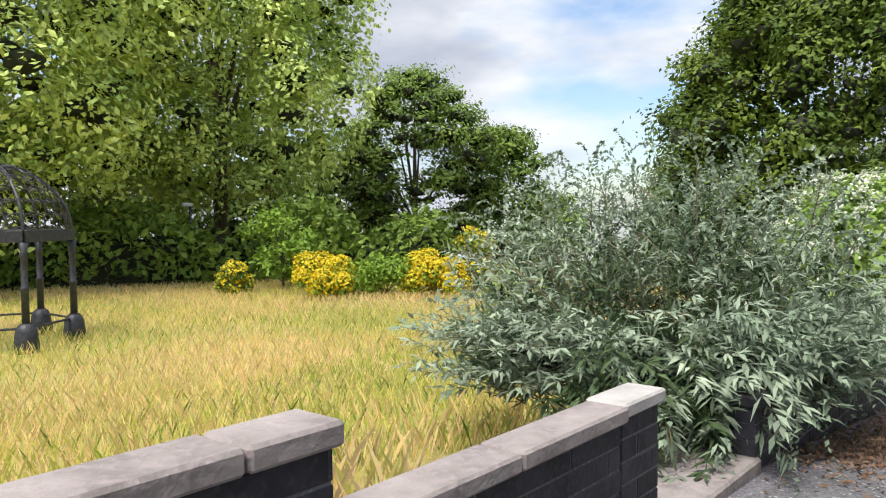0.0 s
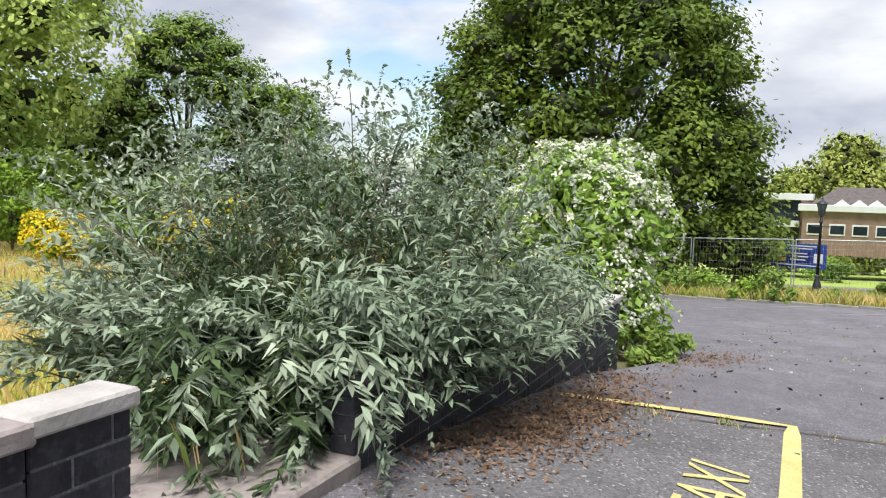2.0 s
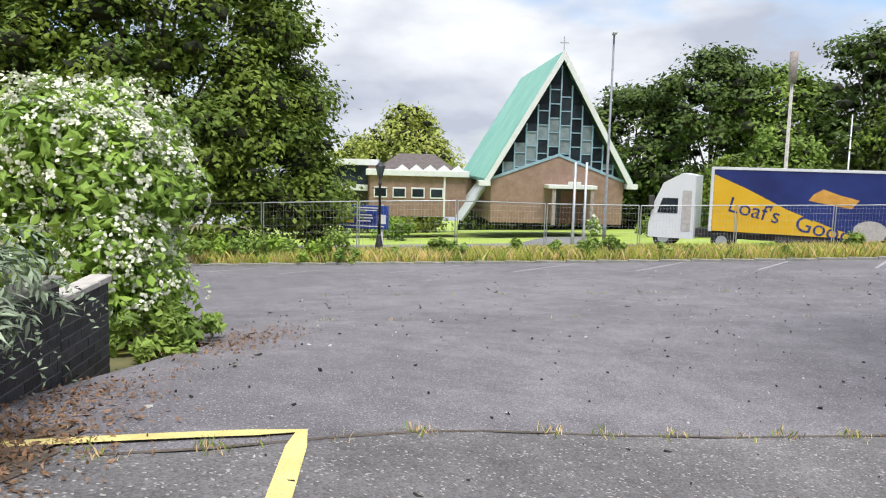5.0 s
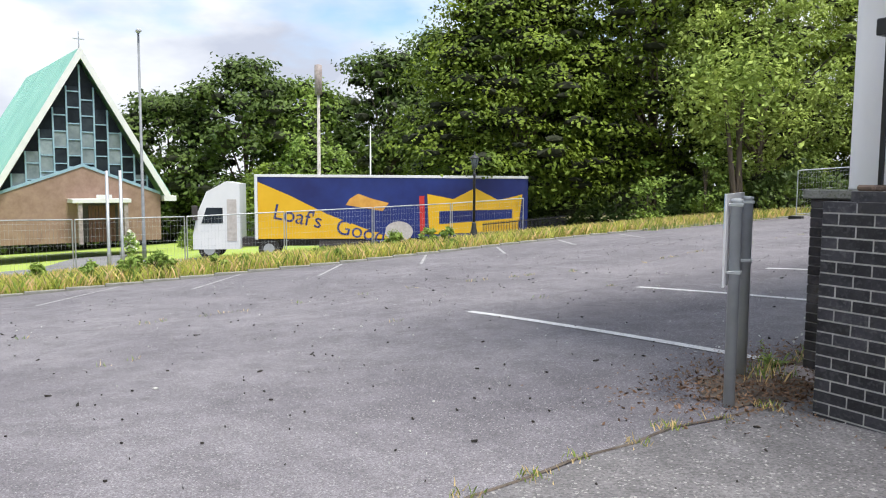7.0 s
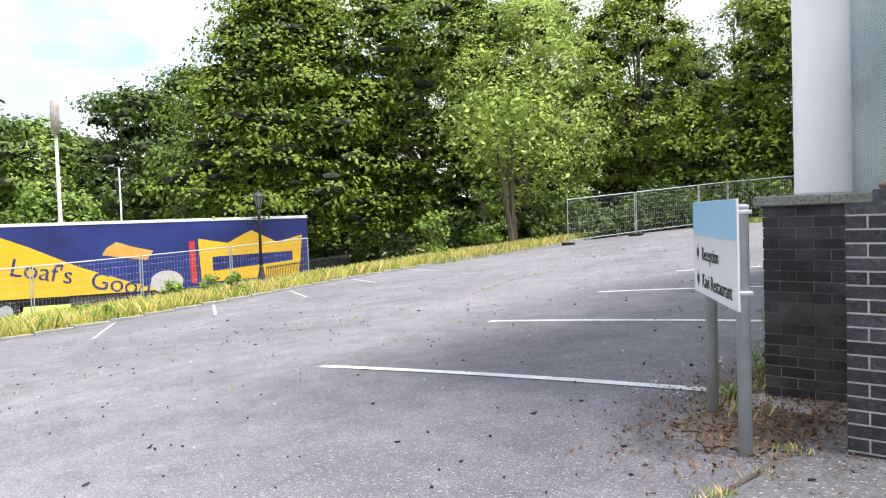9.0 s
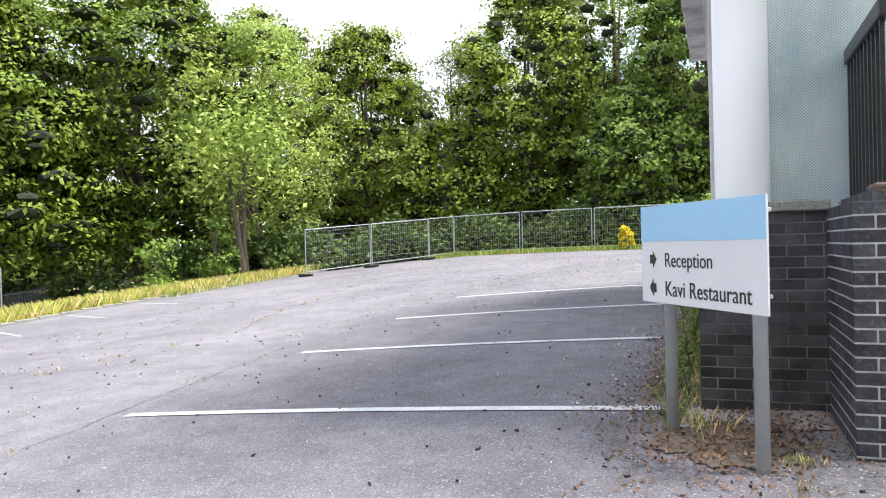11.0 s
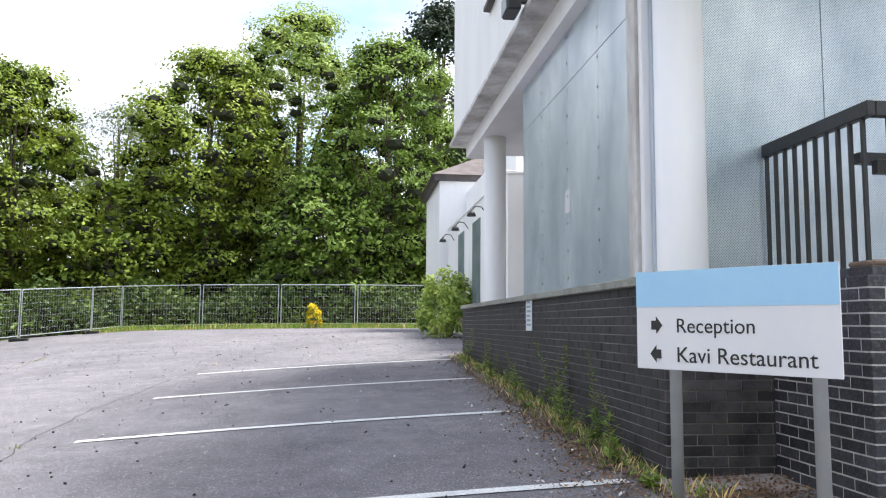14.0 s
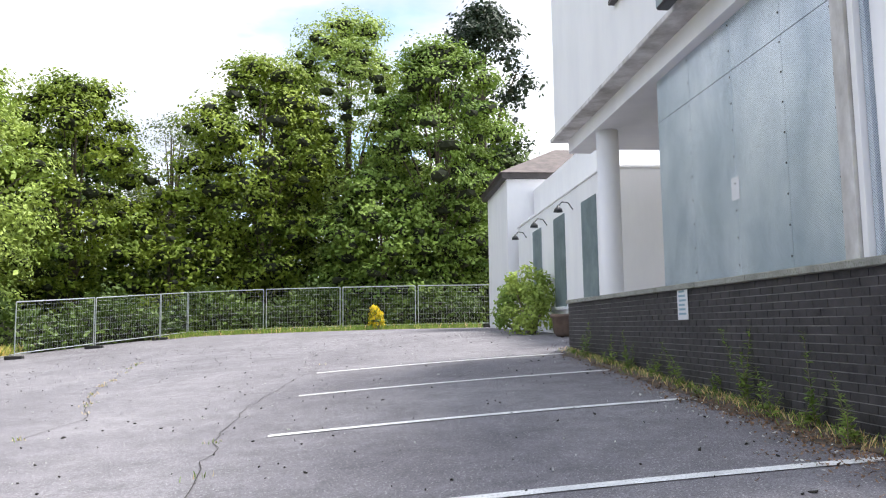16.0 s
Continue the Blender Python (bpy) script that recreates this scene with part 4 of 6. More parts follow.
column(8.12, -6.07, COPE, 3.92, 0.19)
column(8.19, -13.4, COPE, 3.92, 0.195)
upper = group_at("wall_upper", "white rendered upper storey overhanging the ground floor", "wall", kind="structure")
part("render_wall", boxm(-6, 8.66, -15.3, -5.2, 4.27, 8.6), M["white_wall"], upper)
part("drip_edge", boxm(-6, 8.74, -15.38, -5.12, 4.19, 4.268, 0.01), M["white_dirty"], upper)
part("beam", boxm(8.0, 8.44, -15.1, -5.4, 3.92, 4.188), M["white_wall"], upper)
part("beam", boxm(-6, 7.999, -5.85, -5.4, 3.92, 4.188), M["white_wall"], upper)
part("window_frame", boxm(8.655, 8.69, -11.2, -7.0, 5.35, 7.2, 0.01), M["white_dirty"], upper)
part("window_pane", boxm(8.68, 8.695, -11.1, -7.1, 5.45, 7.1), M["dark_glass"], upper)
part("window_sill", boxm(8.66, 8.76, -11.3, -6.9, 5.28, 5.35, 0.008), M["fascia"], upper)
soff = tagged(link_mesh("ceiling_soffit", boxm(-6, 8.0, -15.1, -5.85, 4.0, 4.1), M["white_wall"]), kind="structure")

cladding = group_at("steel_cladding", "perforated galvanised steel security sheets over the windows", "cladding", kind="structure")


def sheet(x0, x1, y0, y1, z0, z1):
    part("steel_sheet", boxm(x0, x1, y0, y1, z0, z1, 0.002), M["steel"], cladding)


edges = [-10.7, -9.62, -8.5, -7.45, -6.62]
for a, b in zip(edges, edges[1:]):
    sheet(8.285, 8.30, a, b - 0.006, COPE, 3.33)
    sheet(8.285, 8.30, a, b - 0.006, 3.336, 3.92)
    for z in spaced(COPE + 0.12, 3.85, 9):
        part("screw", box(bmesh.new(), 8.30, 8.308, b - 0.036, b - 0.016, z, z + 0.02, 0.003), M["iron"], cladding)
part("backing", boxm(7.9, 8.28, -10.7, -6.62, COPE, 3.92), M["fascia"], cladding)
for a, b in ((8.05, 6.9), (6.894, 5.7), (5.694, 4.5)):
    sheet(b, a, -6.12, -6.105, 1.0, 4.0)
part("backing", boxm(4.5, 8.05, -6.6, -6.13, 0.9, 4.0), M["fascia"], cladding)
for z in spaced(1.2, 3.8, 8):
    for x in (6.88, 5.68):
        part("screw", box(bmesh.new(), x, x + 0.012, -6.105, -6.099, z, z + 0.012, 0.002), M["galv"], cladding)
frame_ = group_at("window_frame_post", "white painted timber frame beside steel sheets", "frame", kind="structure")
part("timber", boxm(8.24, 8.34, -6.60, -6.42, COPE, 3.92, 0.006), M["white_dirty"], frame_)
part("timber", boxm(8.2, 8.31, -6.41, -6.34, COPE, 3.92, 0.006), M["column_white"], frame_)
part("channel", boxm(8.05, 8.25, -6.335, -6.275, COPE, 3.92), M["steel"], frame_)
paper = tagged(link_mesh("paper_notice", boxm(8.302, 8.305, -8.62, -8.44, 1.9, 2.15), M["sign_white"]), "blank white paper notice stuck to steel sheet", "notice")
notice = group_at("wall_notice", "small white notice with illegible blue lines on brick", "notice", 8.43, -9.8, 0.62)
part("board", boxm(0.002, 0.01, -0.16, 0.16, 0, 0.42, 0.002), M["sign_white"], notice)
for i in range(6):
    part("text_line", boxm(0.011, 0.013, -0.11 + 0.01 * (i % 2), 0.11 - 0.02 * (i % 3), 0.06 + i * 0.055, 0.085 + i * 0.055), M["mullion_blue"], notice)
flood = group_at("floodlight", "black floodlight on a bracket below the upper storey", "lamp", 8.655, -8.75, 4.30)
part("bracket", boxm(0, 0.25, -0.03, 0.03, 0.02, 0.06, 0.004), M["black_paint"], flood)
part("housing", box(bmesh.new(), 0.14, 0.3, -0.17, 0.17, -0.12, 0.1, 0.02), M["black_paint"], flood)
part("lens", boxm(0.301, 0.308, -0.14, 0.14, -0.1, 0.08), M["grey_pane"], flood)

# ---- direction sign ----
dsign = group_at("direction_sign", "white direction sign with blue band on grey posts", "sign", 8.335, -4.82, 0, 124.0)
gl = height(8.34, -4.82)
for i, s in enumerate((-0.44, 0.44)):
    part("post", lathe(bmesh.new(), [(0.038, gl - 0.05), (0.038, 0.98), (0.042, 0.982), (0.042, 1.0), (0.02, 1.006)], 16, Matrix.Translation((s, 0, 0))), M["post_grey"], dsign)
    for z in (0.5, 0.95):
        part("clip", boxm(s - 0.05, s + 0.05, -0.045, 0.045, z, z + 0.022, 0.003), M["galv"], dsign)
part("panel", boxm(-0.68, 0.585, -0.06, -0.047, 0.42, 1.035, 0.002), M["sign_white"], dsign)
part("blue_band", boxm(-0.679, 0.584, -0.063, -0.0605, 0.81, 1.034), M["sign_sky"], dsign)
for words, z in ((("Reception",), 0.65), (("Kavi", "Restaurant"), 0.47)):
    xt = -0.395
    for word in words:
        ob = text_mesh("lettering", word, 0.126 if word == "Reception" else 0.134, M["ink"], dsign, pose(xt, -0.0625, z, 90, 0, 0), "dark grey lettering")
        xt += max(v.co.x for v in ob.data.vertices) + 0.045
for z, k in ((0.695, 1), (0.515, -1)):
    o = [(-0.035 * k, -0.028), (0.0, -0.028), (0.0, -0.055), (0.045 * k, 0), (0.0, 0.055), (0.0, 0.028), (-0.035 * k, 0.028)]
    part("arrow", prism(bmesh.new(), [(-0.535 + x, z + q) for x, q in o], 0.002, Matrix.Translation((0, -0.063, 0))), M["ink"], dsign)

# ---- white annexe beyond ----
ann = group_at("wall_annexe", "white rendered annexe with slate hipped roof", "building", kind="structure")
part("render_wall", boxm(-4, 7.55, -32.5, -27.6, 0.0, 5.85), M["white_wall"], ann)
part("fascia", boxm(-4.2, 7.75, -32.7, -27.4, 5.85, 6.05), M["fascia"], ann)
bm = bmesh.new()
q = [bm.verts.new(v) for v in ((-4.3, -32.8, 6.05), (7.85, -32.8, 6.05), (7.85, -27.3, 6.05), (-4.3, -27.3, 6.05), (-1.5, -30, 7.5), (5.2, -30, 7.5))]
for f in ((0, 1, 5, 4), (1, 2, 5), (2, 3, 4, 5), (3, 0, 4), (3, 2, 1, 0)):
    bm.faces.new([q[i] for i in f])
part("roof", bm, M["slate"], ann)
ext = group_at("wall_extension", "white flat-roofed extension with boarded windows", "building", kind="structure")
part("render_wall", boxm(-4, 7.3, -26.9, -16.6, 0.0, 3.95), M["white_wall"], ext)
part("parapet", boxm(-4, 7.34, -26.94, -16.56, 3.95, 4.02, 0.01), M["white_wall"], ext)
for yw in (-23.7, -20.8, -17.85):
    w = part("window", boxm(7.24, 7.325, yw - 0.62, yw + 0.62, 1.05, 3.5, 0.01), M["grey_pane"], ext, "boarded grey window")
    part("sill", boxm(7.3, 7.42, yw - 0.62, yw + 0.62, 0.97, 1.05, 0.01), M["white_wall"], ext)
for yw in (-25.4, -22.3, -19.3):
    lamp = group_at("swan_neck_lamp", "black swan-neck wall lamp on white render", "lamp", 7.3, yw, 3.45)
    bm = bmesh.new()
    pts = [(0, 0, 0), (0.12, 0, 0.18), (0.28, 0, 0.2), (0.38, 0, 0.08)]
    for a, b in zip(pts, pts[1:]):
        tube(bm, a, b, 0.014, seg=6)
    part("neck", bm, M["black_paint"], lamp)
    part("shade", lathe(bmesh.new(), [(0.12, -0.12), (0.1, -0.04), (0.03, 0.02), (0.02, 0.06)], 12, Matrix.Translation((0.38, 0, 0.06))), M["black_paint"], lamp)
back = tagged(link_mesh("wall_rear_block", boxm(-5, 6.6, -27.5, -19, 3.9, 5.4), M["white_wall"]), kind="structure")
pot = group_at("plant_pot", "dark terracotta plant pot beside a wall", "pot", 7.55, -19.3, height(7.55, -19.3))
part("body", lathe(bmesh.new(), [(0.24, 0), (0.33, 0.1), (0.36, 0.45), (0.4, 0.47), (0.4, 0.55), (0.35, 0.55), (0.33, 0.48)], 20), M["terracotta"], pot)
shrub("wall_shrub", "pale green shrub against a white wall", 8.0, -21.6, 2.1, 1.05, M["ash_leaf"], 71, n=2300, size=0.14)
shrub("wall_shrub", "pale green shrub against a white wall", 7.9, -24.2, 1.7, 1.0, M["weed"], 72, n=2600, size=0.14)


def tall_weed(label, x, y, h, seed):
    """A few upright stems set with pairs of narrow leaves, smaller towards the tips."""
    rng = np.random.default_rng(seed)
    e = group_at("wall_weed", label, "weed", x, y, height(x, y) - 0.02)
    P, D, L = [], [], []
    for i in range(3):
        tip = np.array([0.12 * rng.normal(), 0.12 * rng.normal(), h * (1.0 if i == 0 else rng.uniform(0.4, 0.8))])
        foot = np.array([0.05 * rng.normal(), 0.05 * rng.normal(), 0.0])
        part("stem", tube(bmesh.new(), foot, tip, 0.006, 0.002, 5), M["stem"], e)
        n = int(90 * tip[2] + 20)
        u = rng.uniform(0.08, 1.0, n)
        a = rng.uniform(0, math.tau, n)
        P.append(foot + (tip - foot) * u[:, None])
        D.append(np.column_stack([np.cos(a), np.sin(a), rng.uniform(0.1, 0.9, n)]))
        L.append(rng.uniform(0.06, 0.13, n) * (1.15 - 0.7 * u))
    P, D, L = np.concatenate(P), np.concatenate(D), np.concatenate(L)
    v, f = lance(rng, P, D, np.tile([0.0, 0.0, 1.0], (len(P), 1)) + 0.2 * rng.normal(size=P.shape), L, L * 0.14)
    mesh_np("foliage", v, f, M["weed"], e)
    return e


for i, (yy, hh) in enumerate(((-6.3, 0.5), (-6.9, 0.75), (-7.5, 0.45), (-8.1, 0.95), (-8.9, 0.4), (-9.7, 0.5), (-10.6, 0.4), (-11.6, 0.55), (-12.6, 0.45), (-13.8, 0.6), (-5.6, 0.18))):
    tall_weed("tall green weed growing at the wall foot", WX + 0.14, yy, hh * 1.1, 80 + i)
wp = [(WX + abs(rng.normal()) * 0.13, rng.uniform(-15.5, -5.8)) for i in range(1900)]
blades("wall_grass", "dry grass and weeds along a wall foot", [(x, y, height(x, y)) for x, y in wp], 0.085, 0.003, [M["weed"], M["straw"]], 8, 0.8, (0.55, 0.45))
pp = [(8.45 + rng.normal() * 0.12, -5.3 + rng.normal() * 0.12) for i in range(70)]
blades("post_grass", "dry grass tuft at a sign post", [(x, y, height(x, y)) for x, y in pp], 0.12, 0.003, [M["weed"], M["straw"]], 9, 0.7, (0.5, 0.5))


# ---- mesh site fencing ----
def fence_panel(p, q, zp, zq, h=2.0, group=""):
    p, q = Vector((p[0], p[1], zp)), Vector((q[0], q[1], zq))
    e = group_at("fence_panel", "galvanised wire mesh site fence panel", "fence", p.x, p.y, p.z, group=group)
    d = q - p
    L = d.length
    up = Vector((0, 0, 1))
    o = Vector((0, 0, 0))
    a, b = d * 0.012, d * 0.988
    for s in (a, b):
        part("upright", tube(bmesh.new(), s, s + up * h, 0.021, seg=8), M["galv"], e)
    part("top_rail", tube(bmesh.new(), a + up * h, b + up * h, 0.021, seg=8), M["galv"], e)
    part("bottom_rail", tube(bmesh.new(), a + up * 0.2, b + up * 0.2, 0.018, seg=6), M["galv"], e)
    vs, fs = [], []
    side = Vector((d.y, -d.x, 0)).normalized()

    def wire(u, v, r):
        i = len(vs)
        w = (v - u).normalized()
        s2 = w.cross(side).normalized()
        for c in (u, v):
            vs.extend([tuple(c + side * r), tuple(c - side * 0.5 * r + s2 * r), tuple(c - side * 0.5 * r - s2 * r)])
        fs.extend([(i, i + 1, i + 4, i + 3), (i + 1, i + 2, i + 5, i + 4), (i + 2, i, i + 3, i + 5)])
    n = int(L / 0.12)
    for i in range(1, n):
        s = a + (b - a) * i / n
        wire(s + up * 0.2, s + up * h, 0.0026)
    for z in (0.45, 0.7, 0.95, 1.2, 1.45, 1.7, 1.88):
        wire(a + up * z, b + up * z, 0.0026)
    mesh_np("wire_mesh", vs, fs, M["galv"], e)
    for s in (a, b):
        part("foot_block", box(bmesh.new(), s.x - 0.3, s.x + 0.3, s.y - 0.11, s.y + 0.11, s.z - 0.02, s.z + 0.12, 0.02), M["rubber"], e)
    return e


south = [(24.9, -28.6), (23.4, -32.0), (21.7, -35.0), (20.9, -36.4)]
for p, q in zip(south, south[1:]):
    fence_panel(p, q, height(*p), height(*q), group="site fence along the car park")
x = 20.9
while x > 7.0:
    fence_panel((x, -36.4), (x - 3.45, -36.4), height(x, -36.4), height(x - 3.45, -36.4), group="site fence along the car park")
    x -= 3.5
east = [(29.0, 11.5), (29.0, 8.0), (29.0, 4.6), (29.4, 1.2), (31.0, -2.0), (31.6, -5.5), (31.6, -9.0), (31.6, -12.5), (31.6, -16.0), (31.4, -19.5)]
for p, q in zip(east, east[1:]):
    fence_panel(p, q, height(*p), height(*q), group="site fence behind the verge")


# ---- street furniture ----
def lamp_post(x, y, h=3.25):
    z = height(x, y)
    e = group_at("lamp_post", "dark cast-iron Victorian style lamp post", "lamp post", x, y, z, group="lamp posts on the verge")
    part("base", lathe(bmesh.new(), [(0.17, 0), (0.17, 0.1), (0.12, 0.16), (0.13, 0.5), (0.1, 0.62), (0.075, 0.75), (0.08, 0.8), (0.055, 0.86)], 14), M["iron"], e)
    part("shaft", lathe(bmesh.new(), [(0.05, 0.86), (0.042, h - 0.75), (0.06, h - 0.73), (0.06, h - 0.68), (0.035, h - 0.64), (0.035, h - 0.5)], 12), M["iron"], e)
    part("ladder_bar", tube(bmesh.new(), (0, -0.26, h - 0.85), (0, 0.26, h - 0.85), 0.018), M["iron"], e)
    ln = part("lantern", lathe(bmesh.new(), [(0.07, h - 0.5), (0.15, h - 0.16), (0.155, h - 0.14), (0.1, h - 0.13)], 6), M["grey_pane"], e, "grey glazed lantern")
    for i in range(6):
        a = i * math.tau / 6
        part("glazing_bar", tube(bmesh.new(), (0.072 * math.cos(a), 0.072 * math.sin(a), h - 0.5), (0.153 * math.cos(a), 0.153 * math.sin(a), h - 0.15), 0.009, seg=5), M["iron"], ln)
    part("cap", lathe(bmesh.new(), [(0.18, h - 0.145), (0.17, h - 0.12), (0.07, h - 0.03), (0.035, h - 0.02), (0.03, h + 0.03), (0.008, h + 0.1)], 12), M["iron"], e)
    return e


lamp_post(28.0, 3.7)
lamp_post(27.6, -14.6)


def pole(name, label, x, y, h, r0, r1, mat, category="pole", head=None):
    e = group_at(name, label, category, x, y, height(x, y) - 0.1)
    part("shaft", lathe(bmesh.new(), [(r0 * 1.3, 0), (r0 * 1.3, 1.0), (r0, 1.05), (r1, h)], 12), mat, e)
    if head == "lamp":
        part("lamp_head", box(bmesh.new(), -0.35, 0.1, -0.12, 0.12, h - 0.02, h + 0.14, 0.05), M["post_grey"], e)
    if head == "mast":
        part("antenna", lathe(bmesh.new(), [(0.12, h - 0.1), (0.27, h), (0.27, h + 2.0), (0.1, h + 2.05)], 14), M["concrete"], e, "grey antenna shroud")
        for i in range(10):
            part("step_iron", tube(bmesh.new(), (-0.3, 0, 3 + 0.8 * i), (0.3, 0, 3 + 0.8 * i), 0.02, seg=5), M["galv"], e)
    return e


pole("street_lamp", "tall grey steel street lamp beside the road", 44.4, -6.0, 11.0, 0.08, 0.05, M["lamp_grey"], "street lamp", "lamp")
pole("sign_post", "bare grey steel post by the road", 31.0, -3.0, 3.6, 0.05, 0.05, M["galv"], "post")
pole("sign_post", "bare grey steel post by the road", 31.0, -3.4, 3.6, 0.05, 0.05, M["galv"], "post")
pole("phone_mast", "pale green telecoms mast with antenna shroud", 57.0, -19.8, 10.4, 0.14, 0.1, M["concrete_pale"], "mast", "mast")
pole("street_lamp", "thin pale street lamp in front of trees", 64.0, -27.0, 9.0, 0.09, 0.05, M["galv"], "street lamp")
for x, y, w, hh, mat, lb in ((56.3, -19.3, 1.0, 1.7, "concrete_pale", "pale grey telecoms cabinet"), (56.2, -17.0, 1.3, 1.3, "green_box", "green utility cabinet"), (56.4, -15.4, 1.4, 1.4, "fascia", "dark utility cabinet")):
    e = group_at("utility_cabinet", lb + " on the pavement", "cabinet", x, y, height(x, y) - 0.05)
    part("body", boxm(-0.4, 0.4, -w / 2, w / 2, 0.08, hh, 0.03), M[mat], e)
    part("plinth", boxm(-0.42, 0.42, -w / 2 - 0.02, w / 2 + 0.02, 0, 0.08), M["concrete"], e)
    part("door_seam", boxm(-0.405, -0.4, -0.012, 0.012, 0.15, hh - 0.1), M["fascia"], e)
for x, y in ((58.5, -23.3), (58.5, -24.2)):
    e = group_at("road_sign", "round red-ringed road sign on a post", "road sign", x, y, height(x, y) - 0.05)
    part("post", tube(bmesh.new(), (0, 0, 0), (0, 0, 4.0), 0.04), M["galv"], e)
    R = Matrix.Rotation(radians(-90), 4, "Y")
    part("disc", lathe(bmesh.new(), [(0.33, 0), (0.33, 0.02)], 24, Matrix.Translation((-0.06, 0, 3.5)) @ R), M["sign_red"], e)
    part("face", lathe(bmesh.new(), [(0.25, 0), (0.25, 0.01)], 24, Matrix.Translation((-0.082, 0, 3.5)) @ R), M["sign_white"], e)
bs = group_at("notice_board", "blue church notice board with white panels", "sign", 36.5, 5.7, height(36.5, 5.7), -95)
for s in (-0.8, 0.8):
    part("post", boxm(s - 0.04, s + 0.04, 0.03, 0.1, 0, 2.05, 0.005), M["church_trim"], bs)
part("board", boxm(-1.1, 1.1, -0.02, 0.03, 0.95, 2.0, 0.01), M["sign_blue"], bs)
part("poster", boxm(-0.98, -0.48, -0.028, -0.021, 1.2, 1.6), M["sign_yellow"], bs)
part("poster", boxm(0.62, 0.98, -0.028, -0.021, 1.2, 1.6), M["sign_white"], bs)
part("panel", boxm(-0.4, 0.5, -0.028, -0.021, 1.15, 1.65), M["lorry_blue"], bs)
for i, (a, b, z) in enumerate(((-0.7, 0.7, 1.87), (-0.6, 0.55, 1.76), (-0.3, 0.35, 1.55), (-0.25, 0.4, 1.42), (-0.32, 0.3, 1.28), (-0.9, 0.9, 1.05))):
    part("text_line", boxm(a, b, -0.033, -0.029, z, z + 0.045), M["sign_white"], bs)

# ---- church ----
CH = group_at("church", "brick church with steep green copper roof and glazed gable", "church", 57.0, -4.35, -2.85, -90 + 8.0)
# local: x to the right of the facade, y into the building
HW, EZ, AZ, DEP = 4.7, 3.3, 11.7, 18.0
bm = prism(bmesh.new(), [(-HW, 0), (HW, 0), (HW, 3.0), (0, 4.75), (-HW, 3.0)], 0.35)
part("front_wall", bm, M["church_brick"], CH)
for s in (-1, 1):
    part("side_wall", boxm(min(s * HW, s * (HW - 0.3)), max(s * HW, s * (HW - 0.3)), 0.36, DEP, 0, 3.2), M["church_brick"], CH)
part("rear_wall", prism(bmesh.new(), [(-HW, 0), (HW, 0), (HW, 3.2), (0, AZ - 0.3), (-HW, 3.2)], 0.3, Matrix.Translation((0, DEP, 0))), M["church_brick"], CH)
for s in (-1, 1):
    bm = bmesh.new()
    lo, hi = Vector((s * (HW + 0.55), -0.35, EZ - 0.45)), Vector((0, -0.35, AZ))
    q = [lo, hi, hi + Vector((0, DEP, 0)), lo + Vector((0, DEP, 0))]
    va = [bm.verts.new(v) for v in q]
    vb = [bm.verts.new(v + Vector((0, 0, 0.22))) for v in q]
    bm.faces.new(va), bm.faces.new(vb[::-1])
    for i in range(4):
        bm.faces.new((va[i], va[(i + 1) % 4], vb[(i + 1) % 4], vb[i]))
    bmesh.ops.recalc_face_normals(bm, faces=bm.faces[:])
    roof = part("roof", bm, M["copper"], CH, "green patinated copper roof slope")
    for k in range(1, 22):
        yy = -0.35 + DEP * k / 22
        part("roof_seam", tube(bmesh.new(), lo + Vector((0, yy + 0.35, 0.22)), hi + Vector((0, yy + 0.35, 0.22)), 0.025, seg=4), M["copper"], roof)
    part("barge_board", prism(bmesh.new(), [(s * (HW + 0.75), EZ - 0.75), (s * (HW + 0.36), EZ - 0.75), (0, AZ - 0.42), (0, AZ + 0.28)], 0.12, Matrix.Translation((0, -0.5, 0))), M["church_trim"], CH, "white barge board")
    part("eave_beam", boxm(min(s * (HW + 0.1), s * (HW + 0.9)), max(s * (HW + 0.1), s * (HW + 0.9)), -0.49, 0.6, EZ - 0.75, EZ - 0.4, 0.02), M["church_trim"], CH)
# stepped lattice of panes in the gable
part("gable_backing", prism(bmesh.new(), [(-HW + 0.1, 3.05), (0, 4.8), (HW - 0.1, 3.05), (0, AZ - 0.5)], 0.06, Matrix.Translation((0, 0.2, 0))), M["dark_glass"], CH, "dark gable glazing")
cw = 0.78
rngc = random.Random(4)


def gable_lo(x):
    return 4.8 - 1.75 * abs(x) / (HW - 0.1)


def gable_hi(x):
    return AZ - 0.75 - (AZ - 3.8) * abs(x) / (HW - 0.1)


